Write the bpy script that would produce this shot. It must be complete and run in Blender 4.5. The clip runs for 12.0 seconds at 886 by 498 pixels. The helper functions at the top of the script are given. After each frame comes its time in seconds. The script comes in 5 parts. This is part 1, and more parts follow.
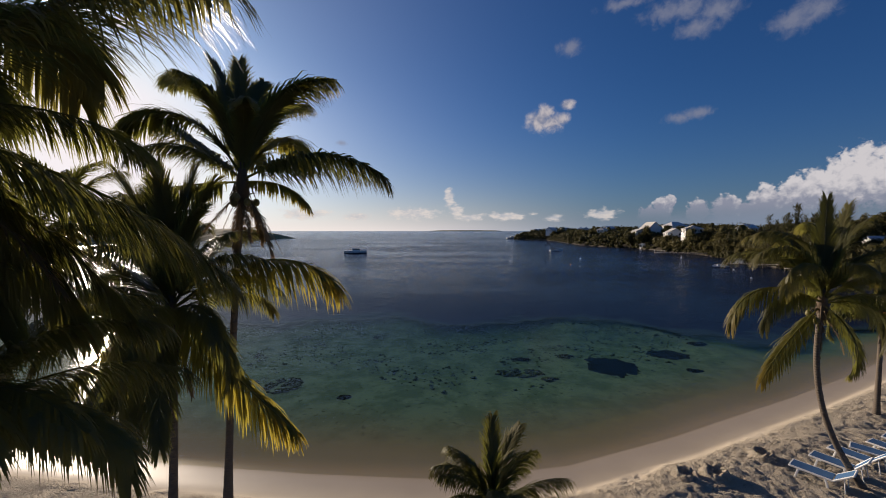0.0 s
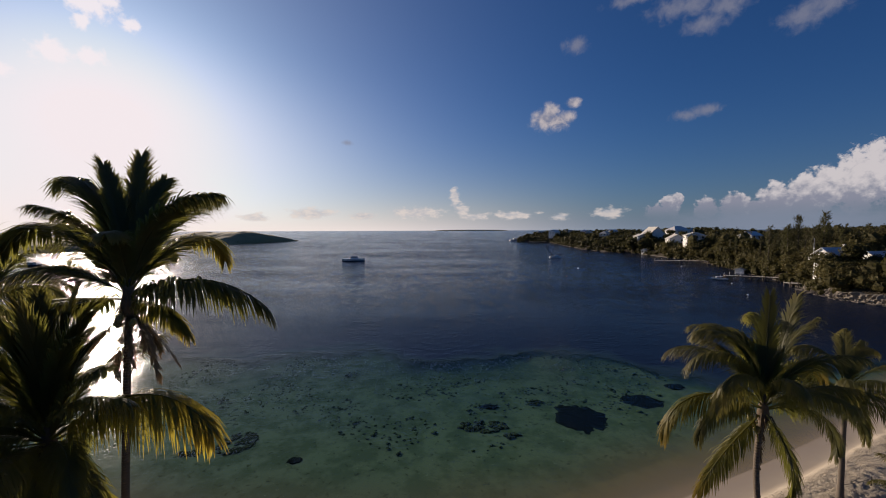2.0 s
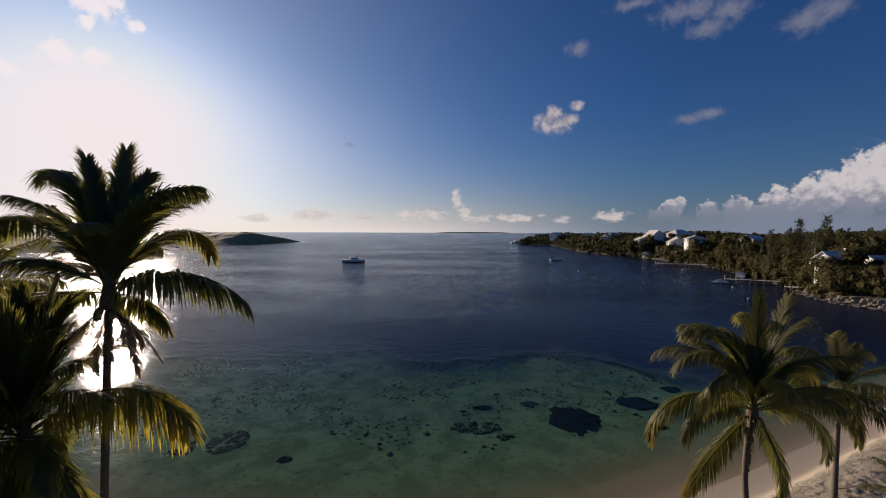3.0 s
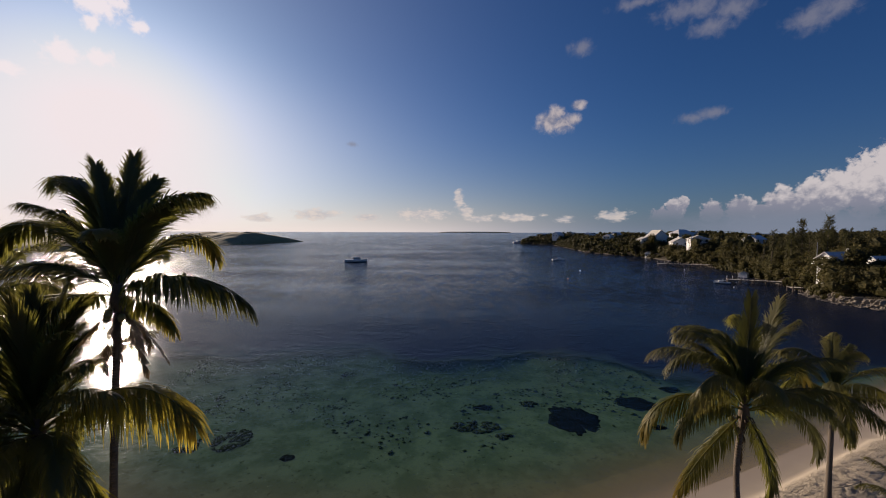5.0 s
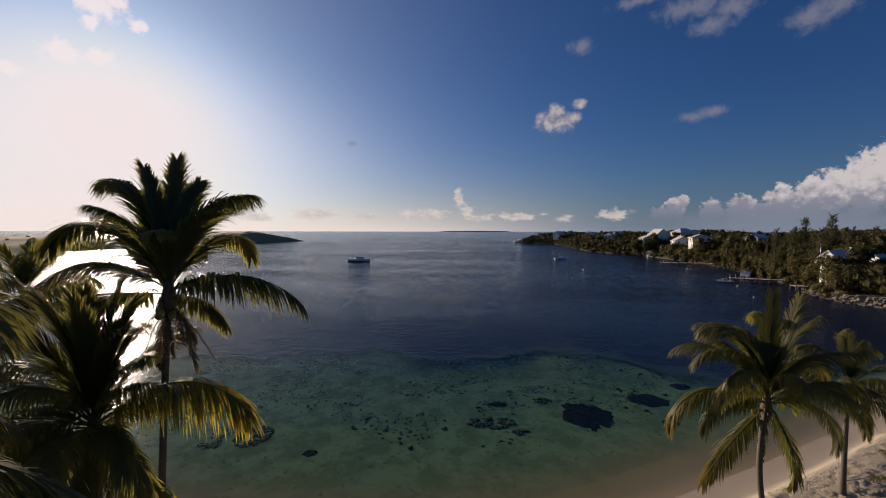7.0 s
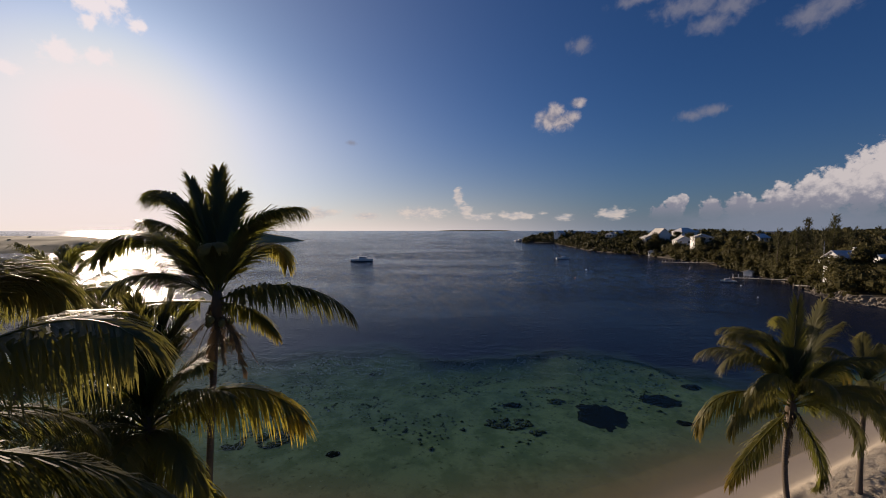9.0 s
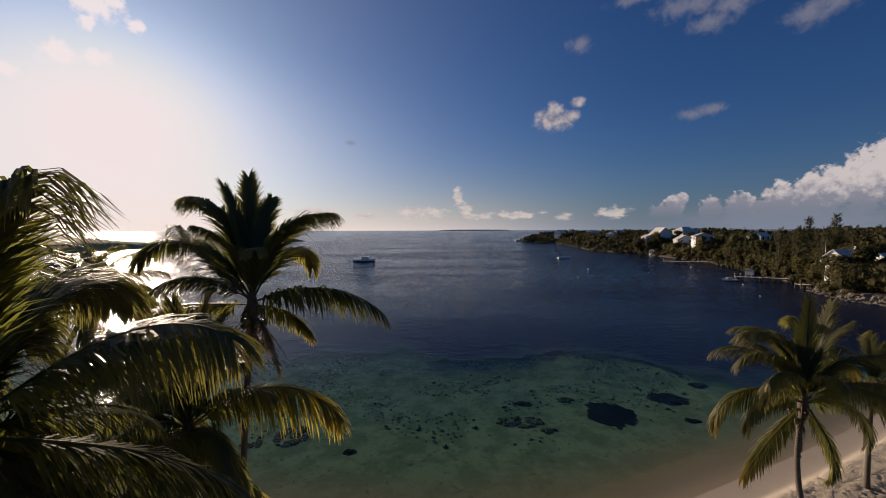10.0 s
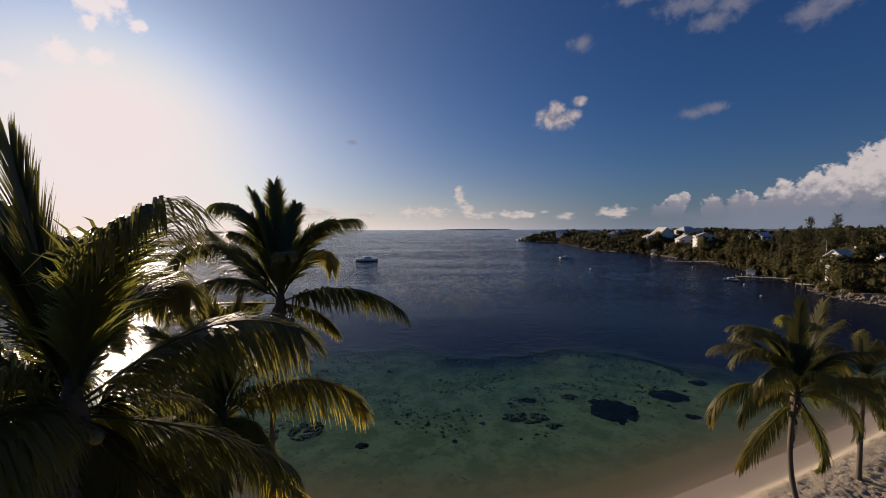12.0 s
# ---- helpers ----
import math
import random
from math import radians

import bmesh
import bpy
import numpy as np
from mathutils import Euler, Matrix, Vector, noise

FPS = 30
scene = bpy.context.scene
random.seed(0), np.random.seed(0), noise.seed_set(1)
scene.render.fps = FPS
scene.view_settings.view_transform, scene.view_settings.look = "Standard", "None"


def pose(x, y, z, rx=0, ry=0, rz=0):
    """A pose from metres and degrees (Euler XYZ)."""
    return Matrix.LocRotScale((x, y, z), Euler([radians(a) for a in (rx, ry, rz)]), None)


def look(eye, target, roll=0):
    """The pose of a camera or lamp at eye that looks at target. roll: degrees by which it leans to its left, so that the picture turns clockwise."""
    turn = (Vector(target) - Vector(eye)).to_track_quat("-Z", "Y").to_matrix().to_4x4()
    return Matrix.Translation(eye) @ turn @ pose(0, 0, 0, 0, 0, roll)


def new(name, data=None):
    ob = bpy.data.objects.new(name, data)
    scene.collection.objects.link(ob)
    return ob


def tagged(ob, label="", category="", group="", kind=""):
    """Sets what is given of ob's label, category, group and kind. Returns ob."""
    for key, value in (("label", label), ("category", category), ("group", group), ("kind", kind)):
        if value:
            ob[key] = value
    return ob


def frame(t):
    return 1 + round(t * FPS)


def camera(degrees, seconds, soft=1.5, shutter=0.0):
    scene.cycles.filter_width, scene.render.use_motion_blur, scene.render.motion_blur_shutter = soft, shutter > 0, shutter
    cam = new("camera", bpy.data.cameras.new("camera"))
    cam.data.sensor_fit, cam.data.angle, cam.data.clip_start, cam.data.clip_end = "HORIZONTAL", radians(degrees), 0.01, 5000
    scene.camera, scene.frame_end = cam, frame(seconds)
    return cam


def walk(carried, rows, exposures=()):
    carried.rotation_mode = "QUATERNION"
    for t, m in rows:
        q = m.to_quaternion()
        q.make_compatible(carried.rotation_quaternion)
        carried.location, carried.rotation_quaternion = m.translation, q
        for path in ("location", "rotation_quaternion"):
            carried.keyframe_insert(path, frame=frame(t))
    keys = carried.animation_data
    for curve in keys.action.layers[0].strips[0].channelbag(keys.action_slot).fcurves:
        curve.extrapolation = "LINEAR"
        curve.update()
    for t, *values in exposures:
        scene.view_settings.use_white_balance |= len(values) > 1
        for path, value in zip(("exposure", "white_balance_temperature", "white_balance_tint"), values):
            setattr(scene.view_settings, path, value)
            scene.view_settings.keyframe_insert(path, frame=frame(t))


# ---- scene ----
cam = camera(98.0, 12.0, soft=1.0)
PATH = [
    (0, (0.346, 0.469, 10.705), (0.345, 2.466, 10.608), 0.0),
    (0.5, (1.574, 1.133, 12.688), (1.563, 3.131, 12.594), 0.0),
    (1, (2.463, 1.497, 14.037), (2.447, 3.494, 13.942), -0.2),
    (1.5, (3.219, 1.616, 14.476), (3.196, 3.614, 14.378), -0.2),
    (2, (3.781, 1.524, 14.534), (3.751, 3.521, 14.433), -0.2),
    (2.5, (4.170, 1.651, 14.469), (4.136, 3.648, 14.368), 0.2),
    (3, (4.365, 1.657, 14.314), (4.327, 3.655, 14.224), 0.2),
    (5, (4.528, 1.297, 14.485), (4.478, 3.295, 14.393), 0.2),
    (5.5, (4.354, 1.208, 14.478), (4.301, 3.205, 14.385), 0.1),
    (6, (3.914, 1.026, 14.469), (3.862, 3.023, 14.376), 0.0),
    (6.5, (3.509, 0.813, 14.466), (3.458, 2.810, 14.375), 0.0),
    (7, (3.258, 0.746, 14.517), (3.208, 2.743, 14.421), 0.1),
    (9, (1.860, 0.264, 14.907), (1.812, 2.261, 14.807), 0.0),
    (9.5, (1.302, 0.089, 15.012), (1.255, 2.086, 14.915), -0.3),
    (10, (0.903, -0.274, 15.079), (0.856, 1.723, 14.977), -0.2),
    (10.5, (0.753, -0.575, 15.148), (0.703, 1.421, 15.049), -0.2),
    (11, (0.726, -0.738, 15.227), (0.674, 1.259, 15.128), -0.2),
    (11.5, (0.544, -1.040, 15.258), (0.490, 0.957, 15.154), -0.2),
    (12, (0.384, -1.317, 15.285), (0.330, 0.680, 15.180), -0.2),
]
walk(cam, [(t, look(eye, target, roll)) for t, eye, target, roll in PATH], [(0, 0.26, 6760, 15), (1, 0.23, 6800, 16), (3, 0.15, 6900, 18), (6.5, 0.12, 7060, 19), (12, 0.09, 7240, 19.5)])

# ---- sky, sun, exposure ----
SUN_AZ, SUN_EL = radians(-42.0), radians(12.0)      # azimuth from +y towards +x
sun_dir = Vector((math.sin(SUN_AZ) * math.cos(SUN_EL), math.cos(SUN_AZ) * math.cos(SUN_EL), math.sin(SUN_EL)))

sun = new("sun", bpy.data.lights.new("sun", "SUN"))
sun.data.energy, sun.data.angle, sun.data.color = 5.0, radians(0.6), (1.0, 0.87, 0.7)
sun.matrix_world = look(sun_dir * 400, (0, 0, 0))


class Nodes:
    """A short way to write node trees."""

    def __init__(self, tree):
        self.t = tree

    def n(self, kind, **props):
        node = self.t.nodes.new(kind)
        for k, v in props.items():
            if k == "operation":
                node.operation = v
            elif k == "blend_type":
                node.blend_type = v
            elif k == "data_type":
                node.data_type = v
            elif k == "interpolation_type":
                node.interpolation_type = v
        return node

    def put(self, node, i, v):
        if isinstance(v, bpy.types.NodeSocket):
            self.t.links.new(v, node.inputs[i])
        elif v is not None:
            node.inputs[i].default_value = v

    def math(self, op, a, b=None, c=None):
        node = self.n("ShaderNodeMath", operation=op)
        self.put(node, 0, a), self.put(node, 1, b), self.put(node, 2, c)
        return node.outputs[0]

    def vec(self, op, a, b=None):
        node = self.n("ShaderNodeVectorMath", operation=op)
        self.put(node, 0, a), self.put(node, 1, b)
        return node.outputs["Value"] if op in ("LENGTH", "DOT_PRODUCT") else node.outputs[0]

    def rng(self, v, lo, hi, a=0.0, b=1.0, smooth=True):
        node = self.n("ShaderNodeMapRange", interpolation_type="SMOOTHSTEP" if smooth else "LINEAR")
        for i, x in enumerate((v, lo, hi, a, b)):
            self.put(node, i, x)
        return node.outputs[0]

    def mix(self, fac, a, b, blend="MIX"):
        node = self.n("ShaderNodeMix", data_type="RGBA", blend_type=blend)
        self.put(node, 0, fac)
        for i, v in ((6, a), (7, b)):
            self.put(node, i, (*v, 1.0) if isinstance(v, tuple) and len(v) == 3 else v)
        return node.outputs[2]

    def noise(self, scale, detail=3.0, rough=0.55, vector=None, dist=0.0):
        node = self.n("ShaderNodeTexNoise")
        self.put(node, "Vector", vector)
        for k, v in (("Scale", scale), ("Detail", detail), ("Roughness", rough), ("Distortion", dist)):
            node.inputs[k].default_value = v
        return node.outputs[0]

    def ramp(self, v, stops):
        node = self.n("ShaderNodeValToRGB")
        self.put(node, 0, v)
        els = node.color_ramp.elements
        while len(els) < len(stops):
            els.new(0.5)
        for e, (p, c) in zip(els, stops):
            e.position, e.color = p, (*c, 1.0)
        return node.outputs[0]

    def coord(self, which="Object"):
        return self.n("ShaderNodeTexCoord").outputs[which]

    def bump(self, height, strength, distance, normal=None):
        node = self.n("ShaderNodeBump")
        node.inputs["Strength"].default_value, node.inputs["Distance"].default_value = strength, distance
        self.put(node, "Height", height), self.put(node, "Normal", normal)
        return node.outputs[0]

    def xyz(self, v):
        node = self.n("ShaderNodeSeparateXYZ")
        self.put(node, 0, v)
        return node.outputs


# Sky: clear air, cumulus along the horizon and a few small clouds above (azimuth, elevation, half width, half height; degrees)
CUMULUS = [(28.6, 2.0, 2.6, 1.5), (29.6, 3.0, 1.5, 1.7), (30.4, 3.7, 0.9, 1.2), (33.4, 2.3, 1.5, 2.0), (36.2, 2.5, 1.9, 2.3), (38.0, 2.0, 1.4, 1.6), (39.8, 2.9, 2.1, 3.0), (42.2, 3.3, 2.2, 3.4),
           (43.7, 4.2, 1.5, 3.3), (46.0, 4.6, 2.2, 4.3), (47.4, 5.4, 1.8, 4.2), (49.8, 5.0, 2.8, 5.0), (54.0, 4.0, 4.0, 5.0)]
LOW = [(0.9, 4.7, 1.0, 2.1), (1.9, 2.9, 1.5, 1.4), (-19.6, 2.3, 4.4, 1.1), (-4.7, 2.5, 5.6, 1.2), (4.1, 1.9, 3.0, 0.7), (9.4, 2.1, 4.4, 0.9), (22.3, 2.2, 3.0, 1.0), (-12.5, 2.0, 2.6, 0.8), (-26.8, 1.7, 2.6, 0.8), (16.0, 1.8, 2.2, 0.6)]
BANK = [(41.0, 0.9, 15.0, 2.6), (58.0, 1.5, 9.0, 3.0)]
PUFFS = [(13.9, 15.2, 2.8, 2.1), (15.4, 14.9, 3.0, 1.7), (14.6, 16.0, 2.0, 1.7), (16.9, 15.2, 1.5, 1.2), (17.6, 17.0, 1.5, 0.9)]
BRIGHT = [(-42.7, 23.1, 2.6, 1.9), (-43.2, 21.4, 1.0, 1.2), (-39.1, 22.2, 1.3, 1.1), (-49.4, 15.4, 1.6, 0.9), (-45.5, 17.8, 2.2, 1.7), (-42.4, 18.2, 1.6, 1.2), (-41.1, 23.9, 1.8, 1.0), (-47.6, 25.0, 2.4, 1.0)]
FAINT = [(31.3, 13.9, 2.6, 1.0), (33.2, 14.1, 1.8, 0.9), (31.0, 25.6, 5.6, 1.8), (33.0, 23.3, 3.0, 1.5), (34.9, 24.7, 3.0, 1.8), (41.7, 21.6, 3.0, 1.8), (43.3, 22.2, 2.6, 1.7), (17.8, 23.7, 2.3, 1.2), (24.7, 27.5, 4.0, 0.9), (-14.7, 12.2, 1.3, 0.5)]

world = bpy.data.worlds.new("world")
scene.world = world
world.use_nodes = True
world.node_tree.nodes.clear()
w = Nodes(world.node_tree)
sky = w.n("ShaderNodeTexSky")
sky.sky_type, sky.sun_disc = "NISHITA", False
sky.sun_elevation, sky.sun_rotation = SUN_EL, SUN_AZ
sky.altitude, sky.air_density, sky.dust_density, sky.ozone_density = 20.0, 1.0, 1.5, 5.0
way = w.coord("Generated")
ax = w.xyz(way)
az = w.math("MULTIPLY", w.math("ARCTAN2", ax[0], ax[1]), 57.2958)
el = w.math("MULTIPLY", w.math("ARCSINE", ax[2]), 57.2958)
ang = w.n("ShaderNodeCombineXYZ")
w.put(ang, 0, az), w.put(ang, 1, el)
ang = ang.outputs[0]


def puffs(rows):
    most = None
    for a, e, hw, hh in rows:
        d = w.vec("LENGTH", w.vec("MULTIPLY", w.vec("SUBTRACT", ang, (a, e, 0.0)), (1 / hw, 1 / hh, 0.0)))
        near = w.math("SUBTRACT", 1.0, d)
        most = near if most is None else w.math("MAXIMUM", most, near)
    return most


sunward = w.math("MAXIMUM", w.vec("DOT_PRODUCT", way, tuple(sun_dir)), 0.0)
billow = w.noise(0.95, 9.0, 0.6, ang, 0.15)
curl = w.noise(0.8, 8.0, 0.6, ang, 0.3)
stretch = w.noise(0.9, 7.0, 0.62, w.vec("MULTIPLY", ang, (0.7, 1.5, 1.0)))


def cloud(rows, grain, size, lo, hi, most=1.0):
    return w.rng(w.math("ADD", puffs(rows), w.math("MULTIPLY", w.math("SUBTRACT", grain, 0.5), size)), lo, hi, 0.0, most)


m_cum, m_low, m_bank = w.math("MULTIPLY", cloud(CUMULUS, billow, 1.25, 0.14, 0.36), w.rng(el, 0.9, 3.4)), cloud(LOW, stretch, 2.0, 0.1, 0.7, 0.75), cloud(BANK, stretch, 0.5, 0.0, 0.8, 0.55)
m_puff, m_bright, m_faint = cloud(PUFFS, curl, 1.0, 0.08, 0.8, 0.92), cloud(BRIGHT, curl, 1.9, 0.05, 0.7, 0.9), cloud(FAINT, curl, 1.6, 0.0, 1.1, 0.62)
lit = w.rng(w.math("ADD", w.math("MULTIPLY", w.math("SUBTRACT", billow, 0.5), 2.4), w.rng(el, 1.4, 6.0, -0.35, 0.8)), -0.1, 0.85)
c_cum = w.mix(lit, (0.2, 0.225, 0.29), (0.49, 0.49, 0.51))
c_low = w.mix(w.rng(stretch, 0.35, 0.65), (0.4, 0.42, 0.46), (0.62, 0.58, 0.54))
c_puff = w.mix(w.rng(curl, 0.3, 0.66), (0.18, 0.2, 0.27), (0.43, 0.41, 0.42))
air = w.vec("MULTIPLY", sky.outputs[0], (0.0245, 0.0468, 0.0685))
# white glare round the sun, painted into the sky colour by angle and capped
air = w.mix(w.math("MULTIPLY", w.math("POWER", sunward, 5.0), 0.12), air, (0.7, 0.67, 0.7))
air = w.mix(w.math("MULTIPLY", w.math("POWER", sunward, 13.0), w.rng(el, 6.0, 24.0, 0.82, 0.15)), air, (0.66, 0.635, 0.665))
air = w.mix(w.math("MINIMUM", 1.0, w.math("MULTIPLY", w.math("POWER", sunward, 55.0), w.rng(el, 12.0, 28.0, 1.15, 0.3))), air, (0.75, 0.73, 0.765))
air = w.vec("MINIMUM", air, (0.75, 0.735, 0.775))
# sea haze along the horizon, warmer under the sun
haze = w.math("MULTIPLY", w.math("EXPONENT", w.math("MULTIPLY", w.math("MAXIMUM", el, 0.0), -0.24)), w.rng(sunward, 0.1, 0.9, 0.55, 0.88))
air = w.mix(haze, air, w.mix(w.rng(sunward, 0.35, 0.97), (0.22, 0.29, 0.39), (0.78, 0.73, 0.7)))
col = w.mix(m_bank, air, (0.2, 0.245, 0.33))
col = w.mix(m_low, col, c_low)
col = w.mix(m_cum, col, c_cum)
col = w.mix(m_faint, col, (0.2, 0.215, 0.27))
col = w.mix(m_puff, col, c_puff)
col = w.mix(m_bright, col, (0.76, 0.745, 0.78))
back = w.n("ShaderNodeBackground")
w.put(back, 0, col)
out = w.n("ShaderNodeOutputWorld")
world.node_tree.links.new(back.outputs[0], out.inputs[0])


# ---- materials ----
def material(name):
    m = bpy.data.materials.new(name)
    m.use_nodes = True
    m.node_tree.nodes.clear()
    k = Nodes(m.node_tree)
    end = k.n("ShaderNodeOutputMaterial")
    return m, k, lambda shader: m.node_tree.links.new(shader, end.inputs[0])


def principled(k, colour, rough=0.6, normal=None, metal=0.0, spec=0.5):
    p = k.n("ShaderNodeBsdfPrincipled")
    k.put(p, "Base Color", (*colour, 1.0) if isinstance(colour, tuple) else colour)
    k.put(p, "Roughness", rough), k.put(p, "Metallic", metal), k.put(p, "Specular IOR Level", spec), k.put(p, "Normal", normal)
    return p.outputs[0]


def plain(name, colour, rough=0.6, metal=0.0, vary=0.25, scale=6.0, grain=60.0, spec=0.5):
    """Paint, plastic, wood or metal, with stains at one scale and grain at another."""
    m, k, end = material(name)
    at = k.coord("Object")
    dark = tuple(c * (1 - vary) for c in colour)
    c = k.mix(k.noise(scale, 4.0, 0.6, at), dark, colour)
    c = k.mix(k.math("MULTIPLY", k.noise(grain, 2.0, 0.5, at), vary * 0.6), c, dark)
    end(principled(k, c, rough, k.bump(k.noise(grain, 2.0, 0.5, at), 0.15, 0.01), metal, spec))
    return m


def leaf_material(name, green, gold, through_colour, clear=0.42, burn=0.0, spec=0.22):
    m, k, end = material(name)
    at = k.coord("Object")
    wear = k.n("ShaderNodeAttribute")
    wear.attribute_name = "wear"
    rnd = k.n("ShaderNodeObjectInfo").outputs["Random"]
    age = k.math("ADD", k.math("MULTIPLY", wear.outputs["Fac"], 0.75), k.math("MULTIPLY", k.math("SUBTRACT", rnd, 0.5), 0.35))
    f = k.rng(k.math("ADD", age, k.math("MULTIPLY", k.math("SUBTRACT", k.noise(1.3, 3.0, 0.6, at), 0.5), 0.9)), 0.25, 1.0)
    c = k.mix(f, green, gold)
    if burn:
        c = k.mix(k.math("MULTIPLY", k.rng(wear.outputs["Fac"], 0.6, 1.0), burn), c, (0.3, 0.1, 0.02))
    c = k.mix(k.math("MULTIPLY", k.noise(40.0, 2.0, 0.5, at), 0.3), c, green)
    body = principled(k, c, 0.5, None, 0.0, spec)
    tr = k.n("ShaderNodeBsdfTranslucent")
    k.put(tr, 0, k.mix(f, through_colour, tuple(min(1.0, g * 2.2) for g in gold)))
    mixed = k.n("ShaderNodeMixShader")
    k.put(mixed, 0, clear), k.put(mixed, 1, body), k.put(mixed, 2, tr.outputs[0])
    end(mixed.outputs[0])
    return m


PALM_LEAF = leaf_material("palm_leaf", (0.05, 0.052, 0.02), (0.165, 0.14, 0.038), (0.36, 0.36, 0.07), 0.35, 0.0, 0.26)
PALM_GOLD = leaf_material("palm_leaf_gold", (0.09, 0.095, 0.024), (0.29, 0.225, 0.035), (0.38, 0.34, 0.05), 0.48, 0.3)
DEAD_LEAF = leaf_material("dead_palm_leaf", (0.11, 0.075, 0.04), (0.2, 0.13, 0.06), (0.14, 0.09, 0.04), 0.2)
BUSH_LEAF = leaf_material("bush_leaf", (0.062, 0.056, 0.024), (0.145, 0.11, 0.043), (0.12, 0.115, 0.035), 0.26, 0.0, 0.05)
BUSH_LIGHT = leaf_material("bush_leaf_light", (0.085, 0.076, 0.032), (0.18, 0.135, 0.058), (0.15, 0.14, 0.045), 0.26, 0.0, 0.05)
PINE_LEAF = leaf_material("casuarina_needles", (0.08, 0.075, 0.04), (0.15, 0.12, 0.06), (0.13, 0.13, 0.05), 0.3, 0.0, 0.05)
NUT = plain("coconut_husk", (0.2, 0.17, 0.05), 0.5, 0.0, 0.4, 9.0)
FLOWER = plain("palm_flower_stalk", (0.5, 0.22, 0.06), 0.6, 0.0, 0.4, 12.0)
FIBRE = plain("palm_fibre", (0.13, 0.09, 0.055), 0.9, 0.0, 0.5, 14.0)
WHITE_PAINT = plain("white_paint", (0.76, 0.75, 0.72), 0.5, 0.0, 0.15, 3.0)
WHITE_GEL = plain("white_gelcoat", (0.8, 0.8, 0.79), 0.25, 0.0, 0.08, 2.0)
WHITE_PLASTIC = plain("white_plastic", (0.74, 0.73, 0.7), 0.4, 0.0, 0.15, 5.0)
BLUE_SLING = plain("blue_sling_fabric", (0.045, 0.13, 0.27), 0.75, 0.0, 0.3, 7.0, 220.0)
ROOF_GREY = plain("grey_metal_roof", (0.68, 0.66, 0.66), 0.6, 0.0, 0.25, 1.2)
ROOF_PALE = plain("pale_shingle_roof", (0.5, 0.48, 0.44), 0.8, 0.0, 0.25, 1.0)
GLASS_DARK = plain("dark_window_glass", (0.03, 0.04, 0.05), 0.08, 0.0, 0.2, 1.0)
DOCK_WOOD = plain("weathered_dock_wood", (0.55, 0.5, 0.43), 0.85, 0.0, 0.4, 2.5, 40.0)
PILE_WOOD = plain("dark_pile_wood", (0.13, 0.1, 0.08), 0.85, 0.0, 0.4, 2.0, 30.0)
HULL_DARK = plain("dark_hull_paint", (0.03, 0.045, 0.07), 0.35, 0.0, 0.3, 1.5)
METAL = plain("galvanised_metal", (0.55, 0.56, 0.58), 0.35, 0.8, 0.2, 4.0)
ROCK = plain("limestone", (0.17, 0.145, 0.12), 0.95, 0.0, 0.6, 0.8, 7.0)
WEED = plain("seagrass", (0.01, 0.012, 0.012), 0.95, 0.0, 0.5, 1.6, 9.0, 0.0)
TUFT = plain("sea_bed_tuft", (0.08, 0.092, 0.068), 0.95, 0.0, 0.5, 1.2, 9.0, 0.0)
LEDGE = plain("pale_limestone", (0.34, 0.295, 0.235), 0.95, 0.0, 0.7, 1.3, 5.0)
BROKEN_WEED = plain("thin_seagrass", (0.058, 0.06, 0.046), 0.95, 0.0, 0.6, 1.6, 9.0, 0.0)
ISLET_GROUND = plain("dry_grassy_ground", (0.34, 0.29, 0.14), 0.95, 0.0, 0.5, 0.12, 1.5)
CORAL = plain("pale_coral", (0.3, 0.32, 0.26), 0.95, 0.0, 0.6, 1.5, 9.0, 0.0)
BARK_DARK = plain("dark_bark", (0.1, 0.08, 0.06), 0.9, 0.0, 0.4, 3.0, 25.0)
ROPE = plain("rope", (0.3, 0.26, 0.2), 0.9, 0.0, 0.3, 20.0)
BUOY_ORANGE = plain("orange_buoy", (0.75, 0.2, 0.04), 0.4, 0.0, 0.2, 5.0)


def trunk_material():
    m, k, end = material("palm_trunk")
    at = k.coord("Object")
    rings = k.n("ShaderNodeTexWave")
    rings.wave_type, rings.bands_direction = "BANDS", "Z"
    k.put(rings, "Vector", at)
    for key, v in (("Scale", 3.2), ("Distortion", 2.5), ("Detail", 2.0), ("Detail Scale", 1.2)):
        rings.inputs[key].default_value = v
    c = k.mix(k.noise(1.2, 4.0, 0.6, at), (0.085, 0.064, 0.048), (0.18, 0.145, 0.11))
    c = k.mix(k.math("MULTIPLY", rings.outputs["Fac"], 0.45), c, (0.1, 0.078, 0.06))
    h = k.math("ADD", rings.outputs["Fac"], k.math("MULTIPLY", k.noise(30.0, 3.0, 0.6, at), 0.5))
    end(principled(k, c, 0.9, k.bump(h, 0.6, 0.03)))
    return m


TRUNK = trunk_material()


